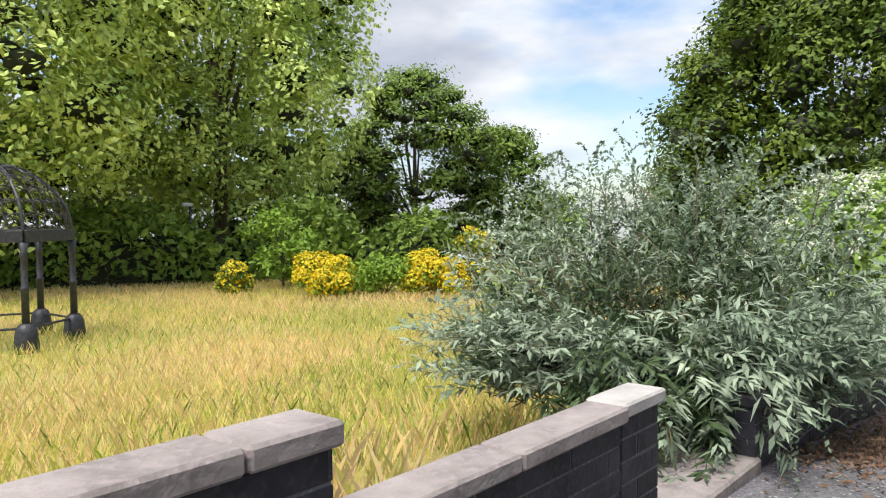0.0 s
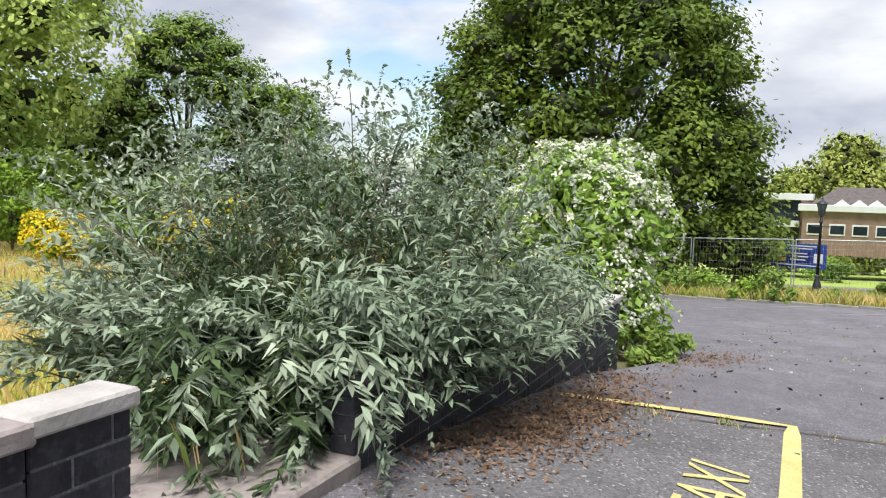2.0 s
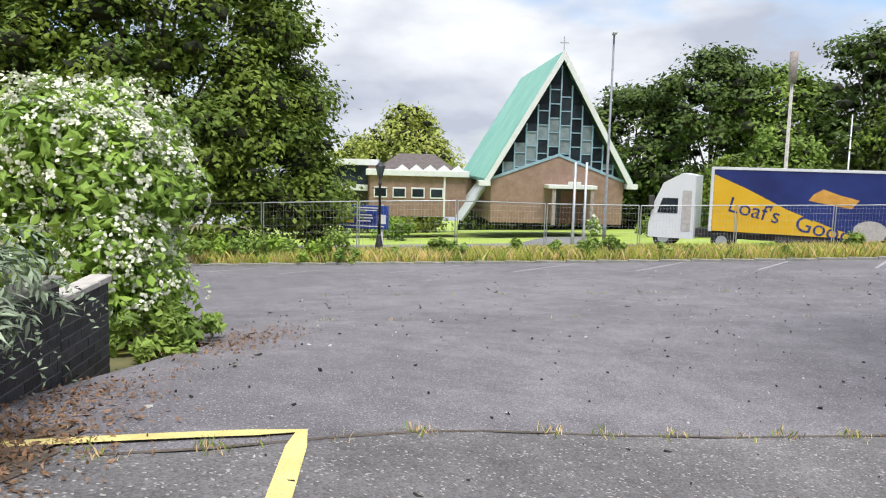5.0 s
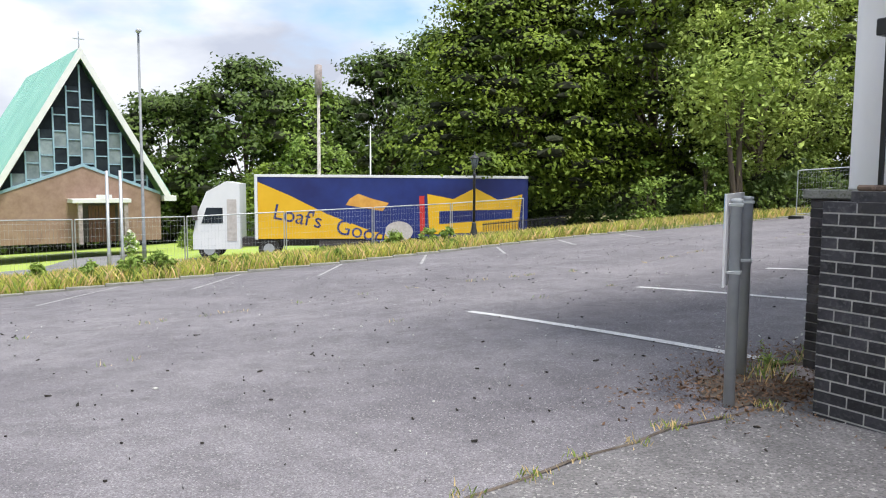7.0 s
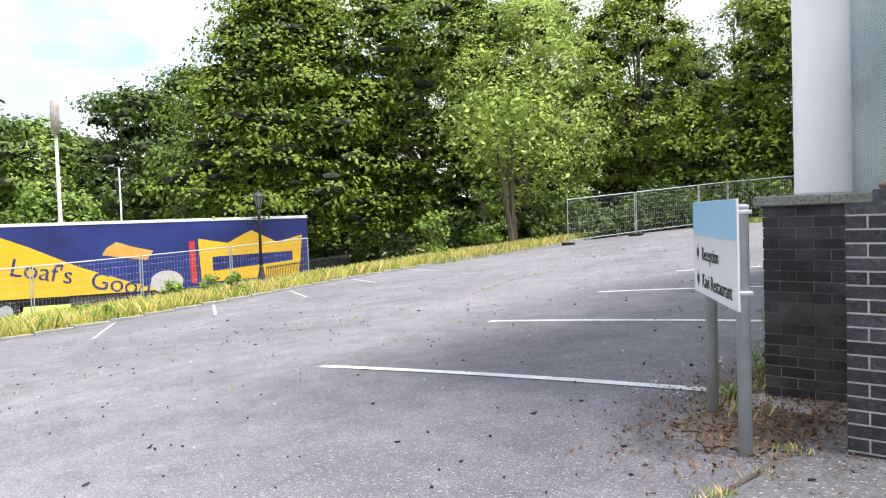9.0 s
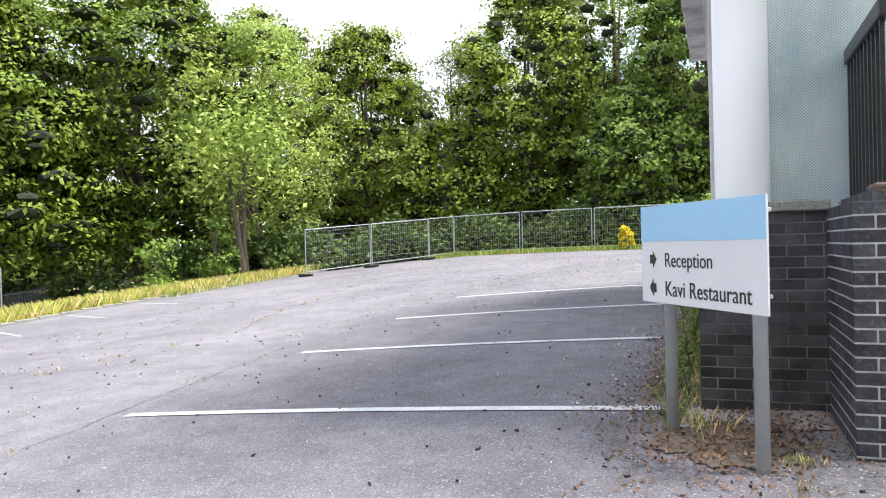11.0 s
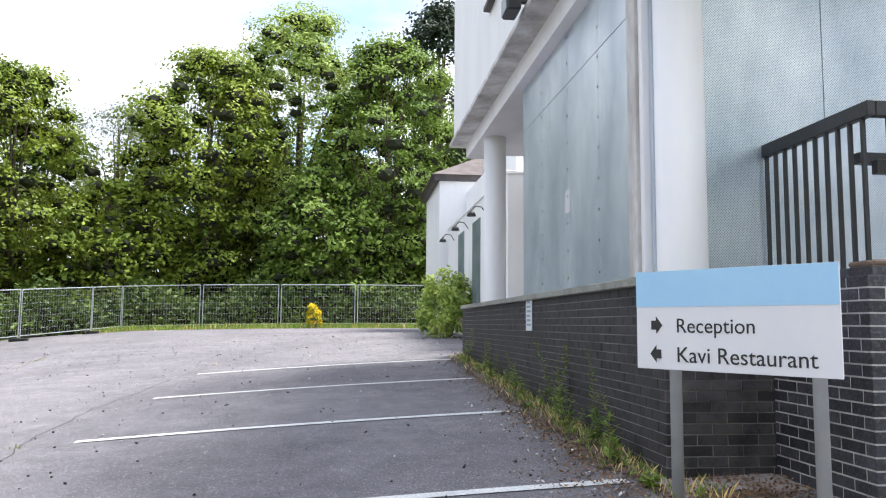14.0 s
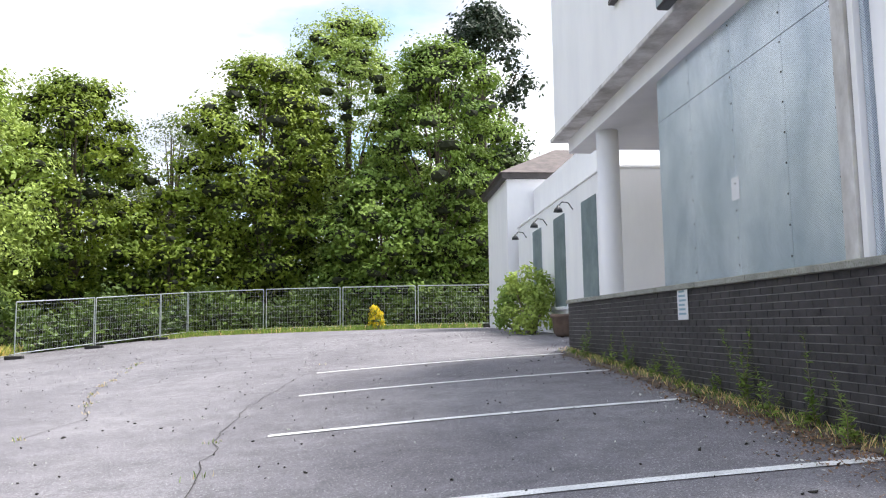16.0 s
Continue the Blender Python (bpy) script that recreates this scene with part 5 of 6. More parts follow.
for i in range(-6, 7):
    xm = i * cw
    if gable_hi(xm) - gable_lo(xm) > 0.2:
        part("mullion", boxm(xm - 0.045, xm + 0.045, 0.02, 0.16, gable_lo(xm) - 0.05, gable_hi(xm)), M["mullion_blue"], CH)
    for j in range(12):
        xc = xm + cw / 2
        z0 = 3.1 + j * 0.98 + (0.49 if i % 2 else 0) - 0.2
        lo_, hi_ = gable_lo(xc) if abs(xc) > 0 else 4.8, min(gable_hi(xm), gable_hi(xm + cw))
        if z0 > lo_ - 0.9 and z0 + 0.05 < hi_:
            part("transom", boxm(xm + 0.046, xm + cw - 0.046, 0.04, 0.15, max(z0, lo_), max(z0, lo_) + 0.07), M["mullion_blue"], CH)
            a, b = max(z0, lo_) + 0.08, min(z0 + 0.97, hi_)
            if b - a > 0.15:
                pale = (z0 < 6.8 and rngc.random() < 0.45)
                part("pane", boxm(xm + 0.05, xm + cw - 0.05, 0.1, 0.13, a, b), M["grey_pane" if pale else "dark_glass"], CH)
for s in (-1, 1):
    part("gable_sill", prism(bmesh.new(), [(s * HW, 2.98), (0, 4.72), (0, 4.9), (s * HW, 3.16)], 0.2, Matrix.Translation((0, -0.06, 0))), M["mullion_blue"], CH)
part("canopy", boxm(-0.95, 2.45, -1.5, 0.0, 2.5, 2.75, 0.02), M["church_trim"], CH, "flat white porch canopy")
for xx in (-0.5, 2.15):
    part("canopy_post", boxm(xx - 0.12, xx + 0.12, -1.4, -1.15, 0, 2.5), M["concrete"], CH)
part("doorway", boxm(-0.3, 2.0, -0.02, 0.02, 0, 2.5), M["fascia"], CH)
for i in range(8):
    part("door_board", boxm(0.25 + i * 0.2, 0.43 + i * 0.2, -0.06, -0.021, 0.02, 2.3, 0.005), M["wood_door"], CH)
part("name_plate", boxm(0.4, 1.3, -1.52, -1.46, 2.78, 3.0, 0.01), M["sign_white"], CH)
part("cross", box(box(bmesh.new(), -0.03, 0.03, -0.2, -0.14, AZ, AZ + 1.2), -0.32, 0.32, -0.2, -0.14, AZ + 0.72, AZ + 0.78), M["galv"], CH)
for k in range(6):
    yy = 0.9 + k * 1.0
    bm = bmesh.new()
    tube(bm, (-HW - 2.0, yy, 0), (-HW - 0.25, yy, 2.6), 0.16, 0.16, 4)
    part("buttress", bm, M["post_grey"], CH, "slanting grey buttress")
    part("strut", tube(bmesh.new(), (-HW - 0.35, yy, 2.4), (-HW - 0.4, yy - 0.4, 3.2), 0.06, seg=5), M["church_trim"], CH)
# church hall
HALL = group_at("church_hall", "low brick church hall with white fascia and slate roof", "building", 60.0, 4.0, -2.85, -90 + 8.0)
part("wall", boxm(-5.4, 1.8, 0, 10, 0, 3.0), M["church_brick"], HALL)
part("fascia", boxm(-5.7, 2.0, -0.3, 10.2, 3.0, 3.45, 0.02), M["church_trim"], HALL)
bm = bmesh.new()
q = [bm.verts.new(v) for v in ((-5.0, 0.6, 3.45), (1.2, 0.6, 3.45), (1.2, 9.6, 3.45), (-5.0, 9.6, 3.45), (-3.2, 4.5, 4.7), (-0.4, 4.5, 4.7))]
for f in ((0, 1, 5, 4), (1, 2, 5), (2, 3, 4, 5), (3, 0, 4)):
    bm.faces.new([q[i] for i in f])
part("roof", bm, M["slate"], HALL)
for i in range(5):
    xx = -3.0 + i * 1.05
    part("roof_light", prism(bmesh.new(), [(xx - 0.5, 3.45), (xx + 0.5, 3.45), (xx, 3.85)], 0.8, Matrix.Translation((0, 0.1, 0))), M["church_trim"], HALL)
for i in range(4):
    xx = -4.6 + i * 1.4
    w = part("window", boxm(xx - 0.5, xx + 0.5, -0.06, 0.02, 1.35, 2.15, 0.01), M["church_trim"], HALL)
    part("pane", boxm(xx - 0.42, xx + 0.42, -0.075, -0.061, 1.46, 2.04), M["dark_glass"], w)
part("downpipe", boxm(0.1, 0.25, -0.12, -0.02, 0, 3.0), M["church_trim"], HALL)
WING = group_at("church_wing", "two-storey glazed wing with white bands", "building", 61.0, 10.4, -2.85, -90 + 8.0)
part("wall", boxm(-4.5, 1.1, 0.3, 8, 0, 4.0), M["fascia"], WING)
part("roof_edge", boxm(-4.7, 1.4, -0.2, 8, 3.7, 4.15, 0.02), M["church_trim"], WING)
part("floor_band", boxm(-4.7, 0.6, -0.2, 0.3, 1.75, 2.2, 0.02), M["church_trim"], WING)
part("pier", boxm(0.61, 1.5, -0.1, 0.32, 0, 3.7), M["church_brick"], WING)
for i in range(3):
    part("pane", boxm(-4.4 + i * 1.65, -2.85 + i * 1.65, 0.22, 0.29, 2.25, 3.65), M["dark_glass"], WING)
shrub("church_shrub", "rounded green shrub on the church lawn", 55.5, -10.7, 1.5, 1.2, M["oak_leaf"], 161, n=1500, size=0.2)
shrub("church_shrub", "bright green shrub on the church lawn", 54.5, -13.2, 2.1, 1.5, M["bright_leaf"], 162, n=1800, size=0.22)
shrub("church_shrub", "yellow-green bush on the church lawn", 55.5, 7.3, 1.5, 1.6, M["bright_leaf"], 163, n=1500, size=0.2)
shrub("church_shrub", "brown-leaved bush on the church lawn", 52.5, 6.0, 1.3, 1.2, M["oak_leaf"], 164, n=1200, size=0.2)
shrub("church_shrub", "white flowering bush beside the church door", 55.8, -6.8, 1.6, 0.7, M["elder_leaf"], 165, n=800, size=0.18, flower=M["elder_flower"], fn=200, fsize=0.15)
strip("path", "grey path to the church door", [(44.0, -3.0), (56.0, -5.2)], 3.2, M["road"], -0.03)

# ---- articulated lorry on the road ----
LORRY = group_at("lorry", "white articulated lorry with blue and yellow trailer", "lorry", 41.0, -10.6, -2.72, 0)
LORRY.matrix_basis = Matrix.Translation((41.0, -10.6, -2.72)) @ Matrix(((-0.379, 0.925, 0, 0), (-0.925, -0.379, 0, 0), (0, 0, 1, 0), (0, 0, 0, 1)))
# local: x back along the trailer, y away from the car park; the near side is y = 0
TL = 13.4
tr = part("trailer", boxm(0, TL, 0, 2.5, 1.0, 4.05, 0.03), M["lorry_blue"], LORRY, "blue box trailer body")
part("trailer_front", boxm(-0.06, 0.1, -0.02, 2.52, 0.95, 4.1, 0.03), M["lorry_white"], tr)
part("top_rail", boxm(0, TL, -0.03, 0.05, 3.98, 4.11, 0.01), M["lorry_white"], tr)
curve_ = [(0.1, 1.0), (7.6, 1.0), (5.6, 1.35), (3.4, 2.2), (1.6, 3.1), (0.1, 3.75)]
part("yellow_sweep", prism(bmesh.new(), curve_, 0.006, Matrix.Translation((0, -0.008, 0))), M["lorry_yellow"], tr)
part("bread_shape", prism(bmesh.new(), [(4.3, 2.65), (6.1, 2.35), (6.4, 2.75), (5.6, 2.95), (4.9, 3.2), (4.5, 2.95)], 0.006, Matrix.Translation((0, -0.012, 0))), M["bread"], tr)
part("roll_shape", prism(bmesh.new(), [(6.9 + 0.7 * math.cos(a), 1.35 + 0.5 * math.sin(a)) for a in spaced(0, math.tau * 0.95, 18)], 0.006, Matrix.Translation((0, -0.016, 0))), M["concrete_pale"], tr)
part("logo_shape", prism(bmesh.new(), [(8.4, 1.2), (12.9, 1.35), (13.1, 3.2), (11.9, 2.9), (10.7, 3.5), (9.6, 2.95), (8.3, 3.2)], 0.006, Matrix.Translation((0, -0.012, 0))), M["lorry_yellow"], tr, "yellow crown-shaped emblem")
part("logo_shape", prism(bmesh.new(), [(8.9, 1.7), (12.6, 2.0), (12.6, 2.45), (8.9, 2.35)], 0.006, Matrix.Translation((0, -0.018, 0))), M["lorry_blue"], tr, "blue emblem bar")
part("logo_shape", prism(bmesh.new(), [(7.95, 1.2), (8.2, 1.2), (8.15, 3.1), (7.9, 3.1)], 0.006, Matrix.Translation((0, -0.018, 0))), M["sign_red"], tr)
for word, xw, zw in (("Loaf's", 0.75, 2.0), ("Good", 3.75, 1.28)):
    text_mesh("lettering", word, 1.05, M["lorry_blue"], tr, pose(xw, -0.016, zw, 90, 12, 0))
part("side_guard", boxm(3.0, 8.6, 0.05, 0.12, 0.45, 0.95), M["fascia"], LORRY)
cab = part("cab", prism(bmesh.new(), [(-0.75, 0.5), (-0.75, 3.65), (-1.4, 3.75), (-2.3, 3.25), (-2.75, 2.2), (-2.95, 1.2), (-2.95, 0.5)], 2.45, Matrix.Translation((0, 0.02, 0))), M["lorry_white"], LORRY, "white cab with sloping roof fairing")
part("side_window", prism(bmesh.new(), [(-2.55, 1.75), (-1.55, 1.75), (-1.55, 2.5), (-2.3, 2.5)], 0.01, Matrix.Translation((0, 0.005, 0))), M["dark_glass"], cab)
part("windscreen", prism(bmesh.new(), [(-2.80, 2.1), (-2.76, 2.1), (-2.46, 2.95), (-2.5, 2.95)], 2.1, Matrix.Translation((0, 0.18, 0))), M["dark_glass"], cab)
part("mirror", boxm(-2.95, -2.7, -0.22, -0.02, 1.9, 2.6, 0.03), M["fascia"], cab)
part("grey_flash", boxm(-1.35, -0.9, 0.0, 0.015, 0.9, 2.9, 0.004), M["concrete_pale"], cab)
for xx in (-2.2, 0.6, 9.0, 10.35, 11.7):
    for yy in (0.08, 2.15):
        wl_ = part("wheel", lathe(bmesh.new(), [(0.5, -0.14), (0.52, 0), (0.5, 0.14)], 20, Matrix.Translation((xx, yy + 0.1, 0.5)) @ Matrix.Rotation(radians(90), 4, "X")), M["rubber"], LORRY)
        part("hub", lathe(bmesh.new(), [(0.27, -0.15), (0.27, 0.15)], 14, Matrix.Translation((xx, yy + 0.1, 0.5)) @ Matrix.Rotation(radians(90), 4, "X")), M["galv"], wl_)
part("chassis", boxm(-2.8, TL, 0.7, 1.8, 0.6, 0.99), M["fascia"], LORRY)

# ---- field: gazebo, grass, flowering shrubs ----
GZ = group_at("garden_gazebo", "dark wrought-iron gazebo with scrollwork dome", "gazebo", 3.05, 18.3, height(3.05, 18.3) - 0.05, 42)
gr, gh_ = 1.55, 2.15
for i in range(6):
    a = i * math.tau / 6
    x, y = gr * math.cos(a), gr * math.sin(a)
    T = Matrix.Translation((x, y, 0))
    part("pedestal", lathe(bmesh.new(), [(0.22, 0), (0.24, 0.1), (0.2, 0.4), (0.16, 0.5), (0.1, 0.55)], 8, T), M["iron"], GZ)
    part("post", lathe(bmesh.new(), [(0.075, 0.55), (0.07, 1.2), (0.085, 1.22), (0.085, 1.26), (0.065, 1.28), (0.065, 1.85), (0.09, 1.9), (0.06, 1.95), (0.1, gh_)], 12, T), M["iron"], GZ)
    b = (i + 1) * math.tau / 6
    p0, p1 = Vector((x, y, gh_)), Vector((gr * math.cos(b), gr * math.sin(b), gh_))
    m = face_m((p0.x, p0.y), (p1.x, p1.y))
    part("ring_beam", box(bmesh.new(), 0, (p1 - p0).length, -0.07, 0.07, gh_, gh_ + 0.24, 0.01, m=m), M["iron"], GZ)
    part("low_rail", tube(bmesh.new(), (x, y, 0.45), (p1.x, p1.y, 0.45), 0.025), M["iron"], GZ)
    bm = bmesh.new()
    arc = [Vector((gr * math.cos(a) * math.cos(t), gr * math.sin(a) * math.cos(t), gh_ + 0.24 + 1.35 * math.sin(t))) for t in spaced(0, math.pi / 2, 10)]
    for u, v in zip(arc, arc[1:]):
        tube(bm, u, v, 0.03, seg=6)
    part("dome_rib", bm, M["iron"], GZ)
    bm = bmesh.new()
    for row in range(6):
        t0 = 0.1 + row * 0.22
        k = max(2, 6 - row)
        for j in range(k):
            am = a + (j + 0.5) / k * math.tau / 6
            rr = 0.55 * gr * math.cos(t0) * (math.tau / 6) / k
            c = Vector((math.cos(am) * math.cos(t0) * gr * 0.95, math.sin(am) * math.cos(t0) * gr * 0.95, gh_ + 0.24 + 1.35 * math.sin(t0) + 0.05))
            s1, s2 = Vector((-math.sin(am), math.cos(am), 0)), Vector((-math.sin(t0) * math.cos(am), -math.sin(t0) * math.sin(am), math.cos(t0)))
            ring = [c + s1 * rr * math.cos(q) + s2 * rr * math.sin(q) for q in spaced(0, math.tau * 0.85, 7)]
            for u, v in zip(ring, ring[1:]):
                tube(bm, u, v, 0.012, seg=4)
    part("scrollwork", bm, M["iron"], GZ)
fp, fl = [], []
for i in range(200000):
    x, y = rng.uniform(-8, 24), 2.3 + rng.uniform(0, 1) ** 1.5 * 34
    if y < 1.47 + 0.175 * (x - 1.97) + 0.35 or (x > 9 + 0.5 * (y - 2) and y < 10):
        continue
    if math.hypot(x - 4.65, (y - 2.95) * 1.2) < 1.4:
        continue
    if 1.9 < x < 3.9 and y < 3.4:
        continue
    k = noise.noise((x * 0.22, y * 0.22, 3.3)) + 0.25 * rng.normal() - 0.28 * (y < 7)
    (fp if k > -0.05 else fl).append((x, y, height(x, y) - 0.06))
blades("meadow_straw", "dry straw and pinkish seeding meadow grass", fp, 0.23, 0.0024, [M["straw"], M["grass"]], 12, 0.65, (0.82, 0.18))
blades("meadow_grass", "green and yellow uncut meadow grass", fl, 0.21, 0.0026, [M["grass"], M["straw"], M["weed"]], 13, 0.65, (0.6, 0.25, 0.15))
dn = [(2.4 + rng.normal() * 0.25, 2.1 + rng.normal() * 0.2) for i in range(120)]
dn = [(min(2.6, max(2.0, x)), min(2.4, max(1.75, y))) for x, y in dn]
blades("step_grass", "dry grass stems standing in the wall gap", [(x + 0.45, y, height(x + 0.45, y) + 0.02) for x, y in dn[:40]], 0.2, 0.0013, [M["straw"], M["weed"]], 14, 0.4, (0.6, 0.4))
for i, (x, y, h, r, lf, fl_) in enumerate(((12.95, 21.4, 1.2, 1.45, "bright_leaf", "yellow_flower"), (14.6, 20.3, 1.35, 1.6, "bright_leaf", None), (15.9, 19.3, 1.2, 1.5, "bright_leaf", "yellow_flower"), (11.2, 24.3, 1.2, 0.7, "oak_leaf", "yellow_flower"), (17.0, 18.5, 2.3, 0.9, "oak_leaf", "yellow_flower"))):
    shrub("flowering_shrub", "yellow-flowering garden shrub at the meadow edge" if fl_ else "rounded green shrub at the meadow edge", x, y, h, r, M[lf], 170 + i, n=2600, size=0.16, flower=M[fl_] if fl_ else None, fn=6500 if i < 3 else 1500, fsize=0.085)
shrub("pale_shrub", "low pale green shrub by the buddleia", 8.6, 8.2, 1.3, 1.2, M["ash_leaf"], 180, n=2600, size=0.12)
tree("sapling", "bright green sapling at the meadow edge", 13.3, 24.7, 3.3, 1.35, M["bright_leaf"], 181, base=0.05, lobes=26, n=3200, size=0.2, trunk=0.06, shape="egg", core=0)

pole("meadow_lamp", "dark lamp column at the meadow edge", 12.3, 30.6, 3.2, 0.07, 0.05, M["iron"], "lamp post", "lamp")


# ---- hedges and trees ----
def hedge(label, pts, h, w, leaf, seed, n=5000, size=0.28):
    rng = np.random.default_rng(seed)
    e = group_at("hedge", label, "hedge", pts[0][0], pts[0][1], 0)
    P = []
    for (xa, ya), (xb, yb) in zip(pts, pts[1:]):
        k = int(n / (len(pts) - 1))
        t = rng.uniform(0, 1, k)
        x, y = xa + (xb - xa) * t, ya + (yb - ya) * t
        ph = h * (0.8 + 0.25 * np.sin(x * 1.1 + y * 0.7) + 0.1 * rng.normal(size=k))
        a, rr = rng.uniform(0, math.tau, k), rng.uniform(0.75, 1.05, k)
        nx, ny = (yb - ya), -(xb - xa)
        q = math.hypot(nx, ny)
        off = np.cos(a) * rr * w
        z = np.array([height(u, v) for u, v in zip(x, y)]) + np.abs(np.sin(a)) ** 0.7 * rr * ph
        P.append(np.column_stack([x + nx / q * off - pts[0][0], y + ny / q * off - pts[0][1], z]))
    P = np.concatenate(P)
    v, f = leaves(rng, P, rng.normal(size=(len(P), 3)) + np.array([0, 0, 1.0]), size, 0.6, 0.5)
    mesh_np("foliage", v, f, leaf, e)
    # added bumpy shell closes the gaps; its near-black colour paints the hedge's inner shade
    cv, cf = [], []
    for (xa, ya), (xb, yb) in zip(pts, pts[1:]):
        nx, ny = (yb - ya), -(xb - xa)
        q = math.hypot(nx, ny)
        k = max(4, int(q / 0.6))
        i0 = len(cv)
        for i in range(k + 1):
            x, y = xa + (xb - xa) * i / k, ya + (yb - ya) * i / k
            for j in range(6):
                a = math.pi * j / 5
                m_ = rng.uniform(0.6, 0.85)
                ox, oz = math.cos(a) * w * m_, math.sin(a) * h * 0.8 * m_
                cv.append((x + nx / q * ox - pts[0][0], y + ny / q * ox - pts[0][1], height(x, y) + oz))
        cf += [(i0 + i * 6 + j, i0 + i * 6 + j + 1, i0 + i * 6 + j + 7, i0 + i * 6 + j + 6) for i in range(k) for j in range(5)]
    tagged(mesh_np("hedge_shade_core", cv, cf, M["shade_core"], e), kind="stuff")
    return e


hedge("dark overgrown hedge behind the meadow", [(-8, 34), (6, 33), (14, 30), (19, 29)], 3.2, 2.0, M["oak_leaf"], 200, 9000, 0.35)
hedge("dark hedge beyond the meadow", [(19, 30), (28, 27), (34, 20)], 2.6, 1.6, M["oak_leaf"], 201, 6000, 0.32)
hedge("ivy-covered undergrowth behind the site fence", [(7, -39.5), (14, -39.5), (21, -39.0), (26, -35), (29, -31)], 2.2, 1.8, M["dark_leaf"], 202, 12000, 0.26)
hedge("dark undergrowth below trees", [(30, -33), (36, -29), (44, -25), (54, -26), (66, -32)], 2.4, 1.6, M["dark_leaf"], 203, 9000, 0.3)
hedge("dark woodland edge beyond the church", [(98, 4), (92, -18), (80, -42), (60, -62)], 6.0, 3.0, M["dark_leaf"], 205, 9000, 0.7)
hedge("undergrowth below the woodland edge", [(0, -46), (14, -47), (28, -45), (40, -38)], 5.0, 3.0, M["dark_leaf"], 204, 12000, 0.45)

TREES = [
    # name, label, x, y, h, r, leaf, base, lobes, n, size, shape, droop
    ("lime_tree", "huge lime tree with drooping leafy boughs", 5.5, 33.0, 22, 9.0, "lime_leaf", 0.14, 150, 88000, 0.32, "round", 0.9),
    ("lime_tree", "huge lime tree with drooping leafy boughs", 16.3, 36.5, 22, 8.0, "lime_leaf", 0.14, 130, 70000, 0.32, "round", 0.9),
    ("lime_tree", "huge lime tree with drooping leafy boughs", -5.5, 34.0, 22, 8.5, "lime_leaf", 0.16, 90, 26000, 0.4, "round", 0.9),
    ("oak_tree", "rounded mature oak beyond the meadow", 31.0, 39.5, 15.6, 6.0, "oak_leaf", 0.16, 100, 30000, 0.3, "round", 0.0),
    ("oak_tree", "rounded mature oak beyond the meadow", 38.0, 38.5, 12.6, 4.2, "oak_leaf", 0.16, 70, 15000, 0.36, "round", 0.0),
    ("oak_tree", "distant tree beyond the meadow", 54.0, 48.0, 9.5, 4.5, "oak_leaf", 0.2, 50, 7000, 0.45, "round", 0.0),
    ("yew_tree", "broad dense yew tree behind the fence", 33.6, 14.2, 16.4, 8.2, "yew_leaf", 0.0, 210, 120000, 0.28, "dome", 0.0),
    ("oak_tree", "dark tree beside the church hall", 62.0, 22.0, 12.5, 4.2, "dark_leaf", 0.15, 50, 9000, 0.45, "round", 0.0),
    ("oak_tree", "dark tree beside the church hall", 72.0, 27.0, 12.0, 5.0, "dark_leaf", 0.15, 50, 9000, 0.5, "round", 0.0),
    ("willow_tree", "yellow-green weeping willow behind the church hall", 84.0, 9.5, 14.5, 6.0, "willow_leaf", 0.02, 80, 20000, 0.5, "round", 1.5),
    ("willow_tree", "yellow-green weeping willow behind the church hall", 86.0, 15.5, 11.2, 4.0, "willow_leaf", 0.02, 50, 9000, 0.5, "round", 1.5),
    ("oak_tree", "round tree on the church lawn", 53.0, -15.0, 5.6, 2.6, "beech_leaf", 0.18, 40, 5000, 0.3, "cone", 0.0),
    ("oak_tree", "grey-green tree beside the mast", 62.0, -21.5, 9.0, 4.6, "oak_leaf", 0.15, 50, 7000, 0.4, "cone", 0.2),
]
for i in range(9):
    TREES.append(("woodland_tree", "dense dark woodland tree beyond the church", 92 - 3.5 * i + 3 * (i % 2), -9 - 6.6 * i, 13.6 + 1.1 * i ** 0.7 * 1.5 + 1.5 * (i % 3), 7.8, "dark_leaf" if i % 3 else "oak_leaf", 0.02, 90, 15000, 0.6, "round", 0.0))
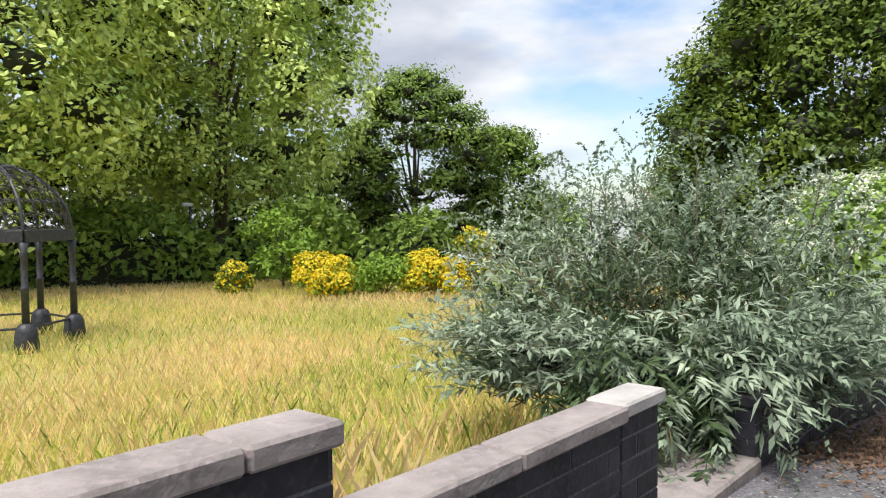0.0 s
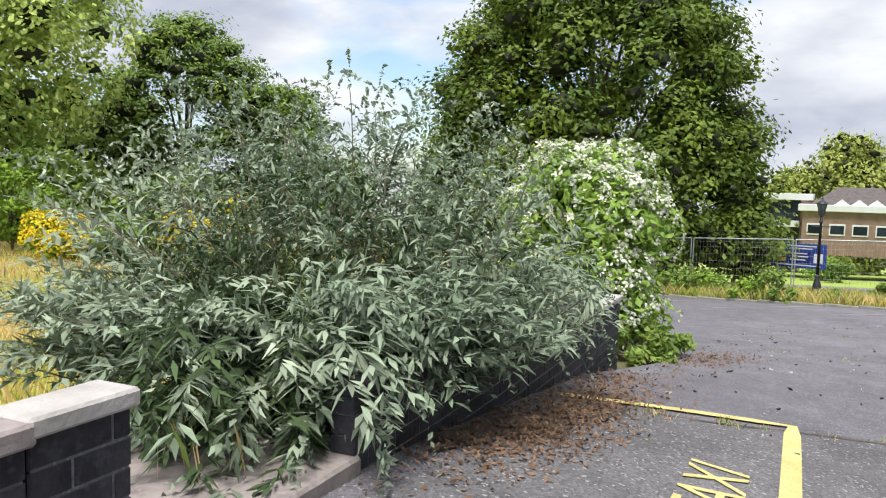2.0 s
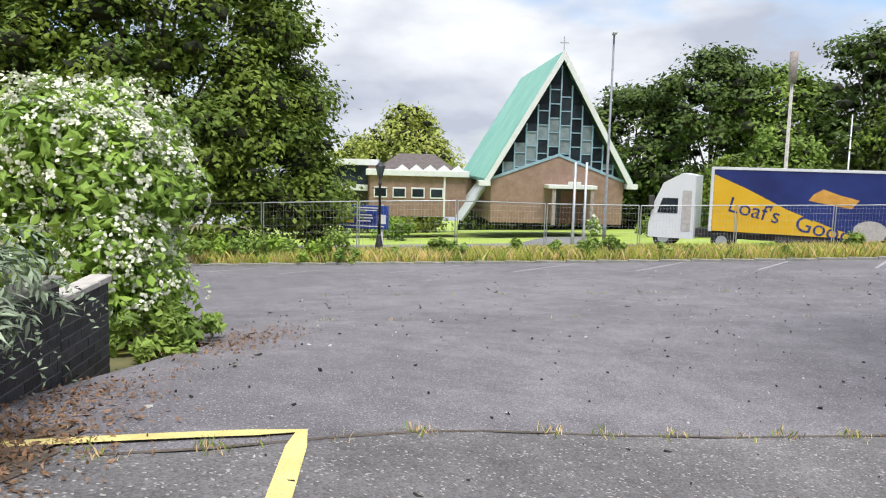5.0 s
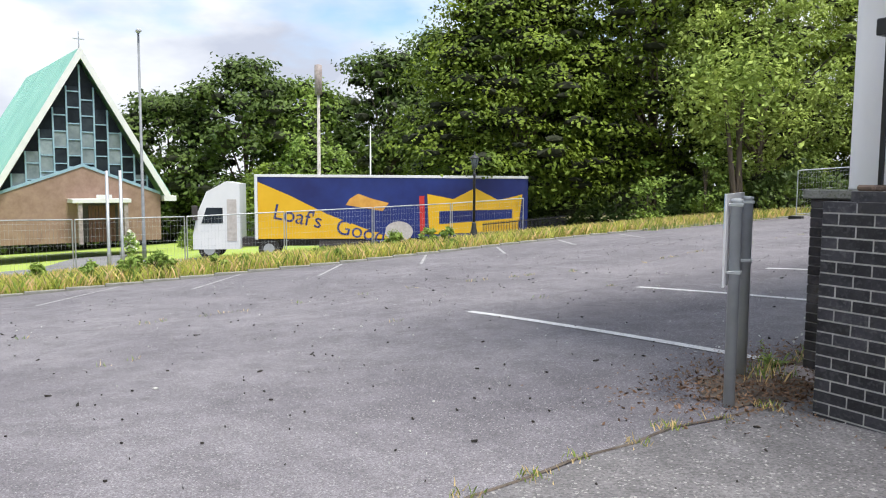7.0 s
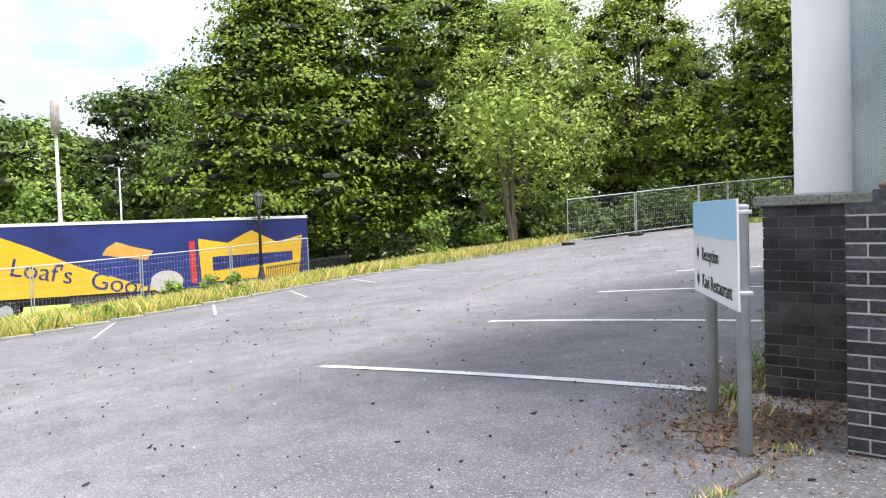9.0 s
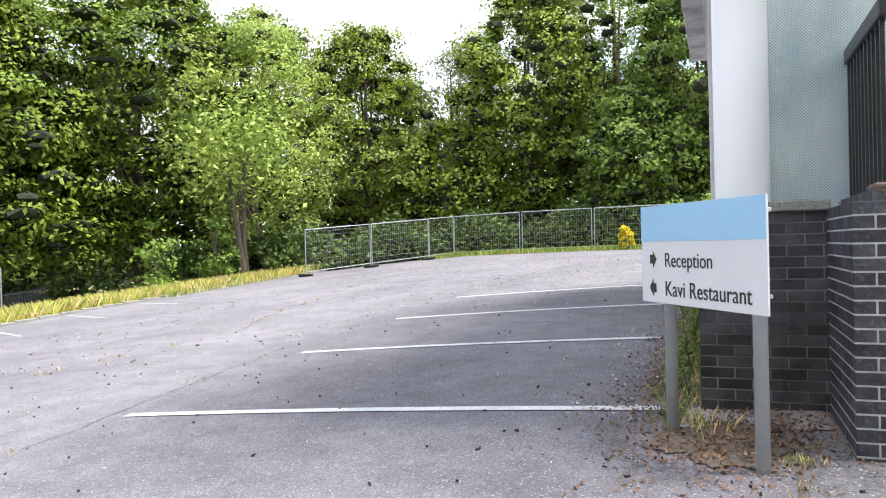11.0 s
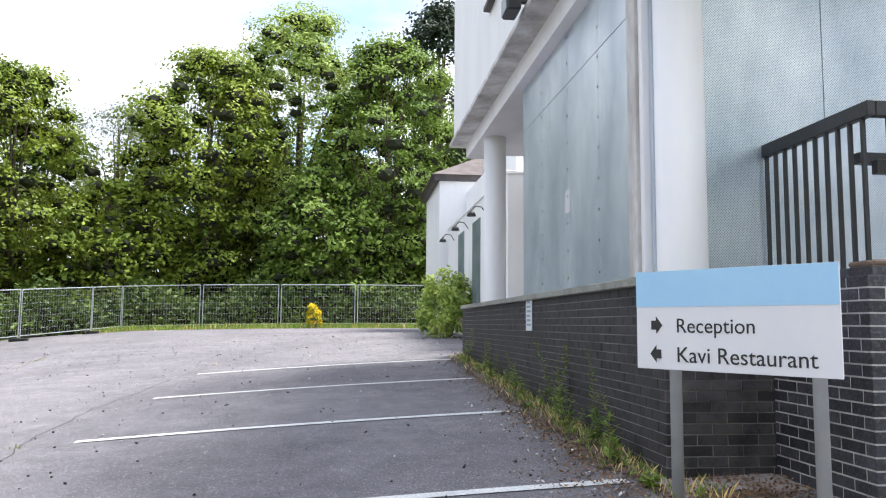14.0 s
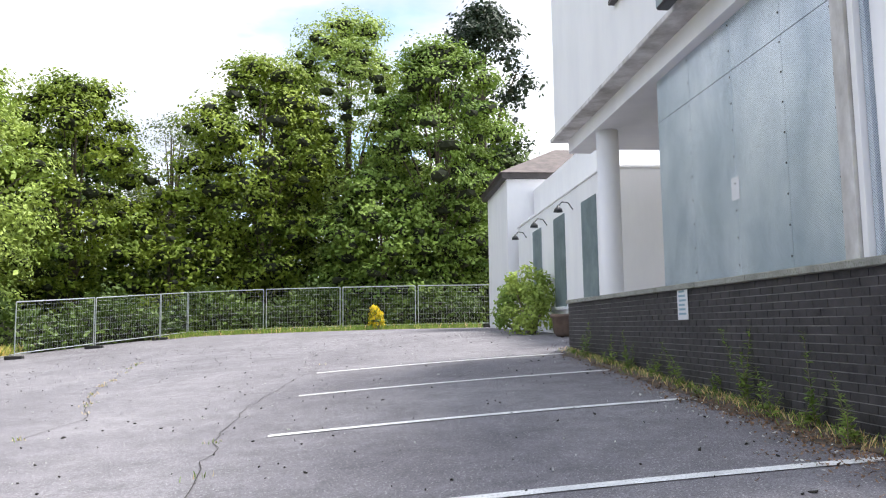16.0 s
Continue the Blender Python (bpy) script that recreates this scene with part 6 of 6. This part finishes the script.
TREES += [
    ("beech_tree", "tall dark beech with layered boughs", 41.0, -26.0, 19.5, 8.2, "beech_leaf", 0.12, 200, 60000, 0.3, "cone", 0.3),
    ("beech_tree", "tall dark beech with layered boughs", 38.0, -33.5, 20.0, 7.5, "beech_leaf", 0.14, 150, 44000, 0.3, "egg", 0.3),
    ("ash_tree", "pale feathery ash tree at the car park edge", 31.0, -34.0, 14.5, 5.8, "ash_leaf", 0.1, 60, 34000, 0.22, "egg", 0.6),
    ("ash_tree", "pale feathery ash tree at the car park edge", 33.0, -38.5, 17.0, 5.5, "sycamore_leaf", 0.2, 90, 26000, 0.25, "round", 0.1),
    ("sycamore_tree", "broad leafy sycamore behind the site fence", 28.0, -41.5, 14.8, 4.6, "sycamore_leaf", 0.1, 80, 26000, 0.25, "round", 0.0),
    ("birch_tree", "thin pale birch behind the site fence", 24.8, -48.0, 14.5, 3.4, "birch_leaf", 0.2, 50, 7000, 0.2, "egg", 0.2),
    ("sycamore_tree", "broad leafy sycamore behind the site fence", 18.8, -44.0, 16.5, 5.2, "sycamore_leaf", 0.1, 120, 42000, 0.26, "egg", 0.0),
    ("ash_tree", "tall ash tree behind the site fence", 14.0, -47.0, 20.4, 5.9, "ash_leaf", 0.15, 130, 40000, 0.24, "round", 0.1),
    ("sycamore_tree", "dark leafy sycamore behind the annexe", 8.6, -43.5, 17.5, 4.9, "oak_leaf", 0.06, 120, 40000, 0.26, "egg", 0.0),
    ("sycamore_tree", "dark leafy sycamore behind the annexe", 12.0, -42.0, 9.0, 4.0, "oak_leaf", 0.05, 60, 12000, 0.3, "round", 0.0),
    ("sycamore_tree", "leafy sycamore behind the site fence", 23.0, -41.0, 8.0, 3.6, "sycamore_leaf", 0.05, 60, 11000, 0.3, "round", 0.0),
    ("pine_tree", "tall dark pine behind the buildings", 4.4, -56.0, 25.5, 4.0, "pine_leaf", 0.3, 60, 12000, 0.42, "egg", 0.2),
]
for i in range(8):
    TREES.append(("woodland_tree", "dense dark woodland tree behind the site fence", -4 + 7 * i, -58 + 1.5 * (i % 3) + 1.2 * max(0, i - 4), 12.5 + 1.5 * (i % 2), 5.5, "dark_leaf", 0.0, 60, 9000, 0.5, "round", 0.0))
for i in range(5):
    TREES.append(("woodland_tree", "dense dark woodland tree behind the meadow", -6 + 9 * i, 47 + (i % 2), 10.0, 5.5, "dark_leaf", 0.0, 50, 7000, 0.5, "round", 0.0))
for i, (nm, lb, x, y, h, r, lf, b, lo, n, s, sh, dr) in enumerate(TREES):
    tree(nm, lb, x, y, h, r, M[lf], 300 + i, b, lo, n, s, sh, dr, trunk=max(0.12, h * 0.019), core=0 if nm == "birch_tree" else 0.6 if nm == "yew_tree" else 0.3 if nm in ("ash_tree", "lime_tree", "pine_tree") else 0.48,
         squash=0.35 if nm == "beech_tree" else 0.62, lobe=(0.08, 0.16) if nm == "yew_tree" else (0.10, 0.27),
         spray=(2.0, 2.0, 0.4) if nm == "beech_tree" else (1.5, 1.5, 0.9) if nm == "yew_tree" else (1.25, 1.25, 0.6))
# bare trunks at the car park edge
for i, (x, y, lx) in enumerate(((28.2, -29.0, 0.5), (28.5, -29.3, -0.35), (28.9, -30.2, 0.2))):
    e = group_at("tree_trunk", "slender bare tree trunk at the car park edge", "tree trunk", x, y, height(x, y) - 0.1)
    branch_mesh([((0, 0, 0), (lx * 0.5, 0.1, 2.4), 0.15, 0.12), ((lx * 0.5, 0.1, 2.4), (lx * 1.3, 0.3, 6.0), 0.12, 0.07)], M["bark"], e)
    tree_top = mesh_np("crown", *leaves(np.random.default_rng(400 + i), np.random.default_rng(i).normal(size=(900, 3)) * np.array([1.3, 1.3, 1.2]) + np.array([lx, 0.3, 6.0]), np.tile([0, 0, 1.0], (900, 1)), 0.28, 0.55, 0.7), M["ash_leaf"], e)
for i, (x, y) in enumerate(((29.5, -24.8), (28.5, -27.3))):
    tree("sapling", "thin dark sapling on the verge", x, y, 3.4, 0.9, M["oak_leaf"], 500 + i, base=0.08, lobes=16, n=900, size=0.2, trunk=0.04, core=0)
rag = shrub("ragwort", "yellow-flowering weed by the site fence", 12.3, -35.6, 1.15, 0.45, M["weed"], 190, n=500, size=0.1, flower=M["yellow_flower"], fn=420, fsize=0.12)
sf_ = [(rng.uniform(7.5, 22), -36.3 + abs(rng.normal()) * 0.6) for i in range(5000)]
blades("fence_grass", "green and straw grass along the site fence", [(x, y, height(x, y)) for x, y in sf_], 0.24, 0.010, [M["weed"], M["elder_leaf"], M["straw"]], 15, 0.5, (0.72, 0.18, 0.10))
ef = [(26.4 + rng.uniform(-0.2, 3.0), rng.uniform(-34, -22)) for i in range(5000)]
blades("edge_grass", "straggly grass under trees at the tarmac edge", [(x, y, height(x, y)) for x, y in ef], 0.24, 0.010, [M["weed"], M["grass"], M["straw"]], 16, 0.5, (0.55, 0.15, 0.3))
# park railing beyond the verge
pr = group_at("park_railing", "low black iron park railing", "railing", 33.0, -24.0, height(33, -24) - 0.05)
for i in range(60):
    part("bar", boxm(i * 0.16 - 0.01, i * 0.16 + 0.01, -0.01, 0.01, 0, 1.05), M["iron"], pr)
for z in (0.15, 0.95):
    part("rail", boxm(-0.05, 9.5, -0.02, 0.02, z, z + 0.04), M["iron"], pr)
pr.matrix_basis = pose(31.5, -17.5, height(31.5, -20) - 0.05, 0, 0, -60)
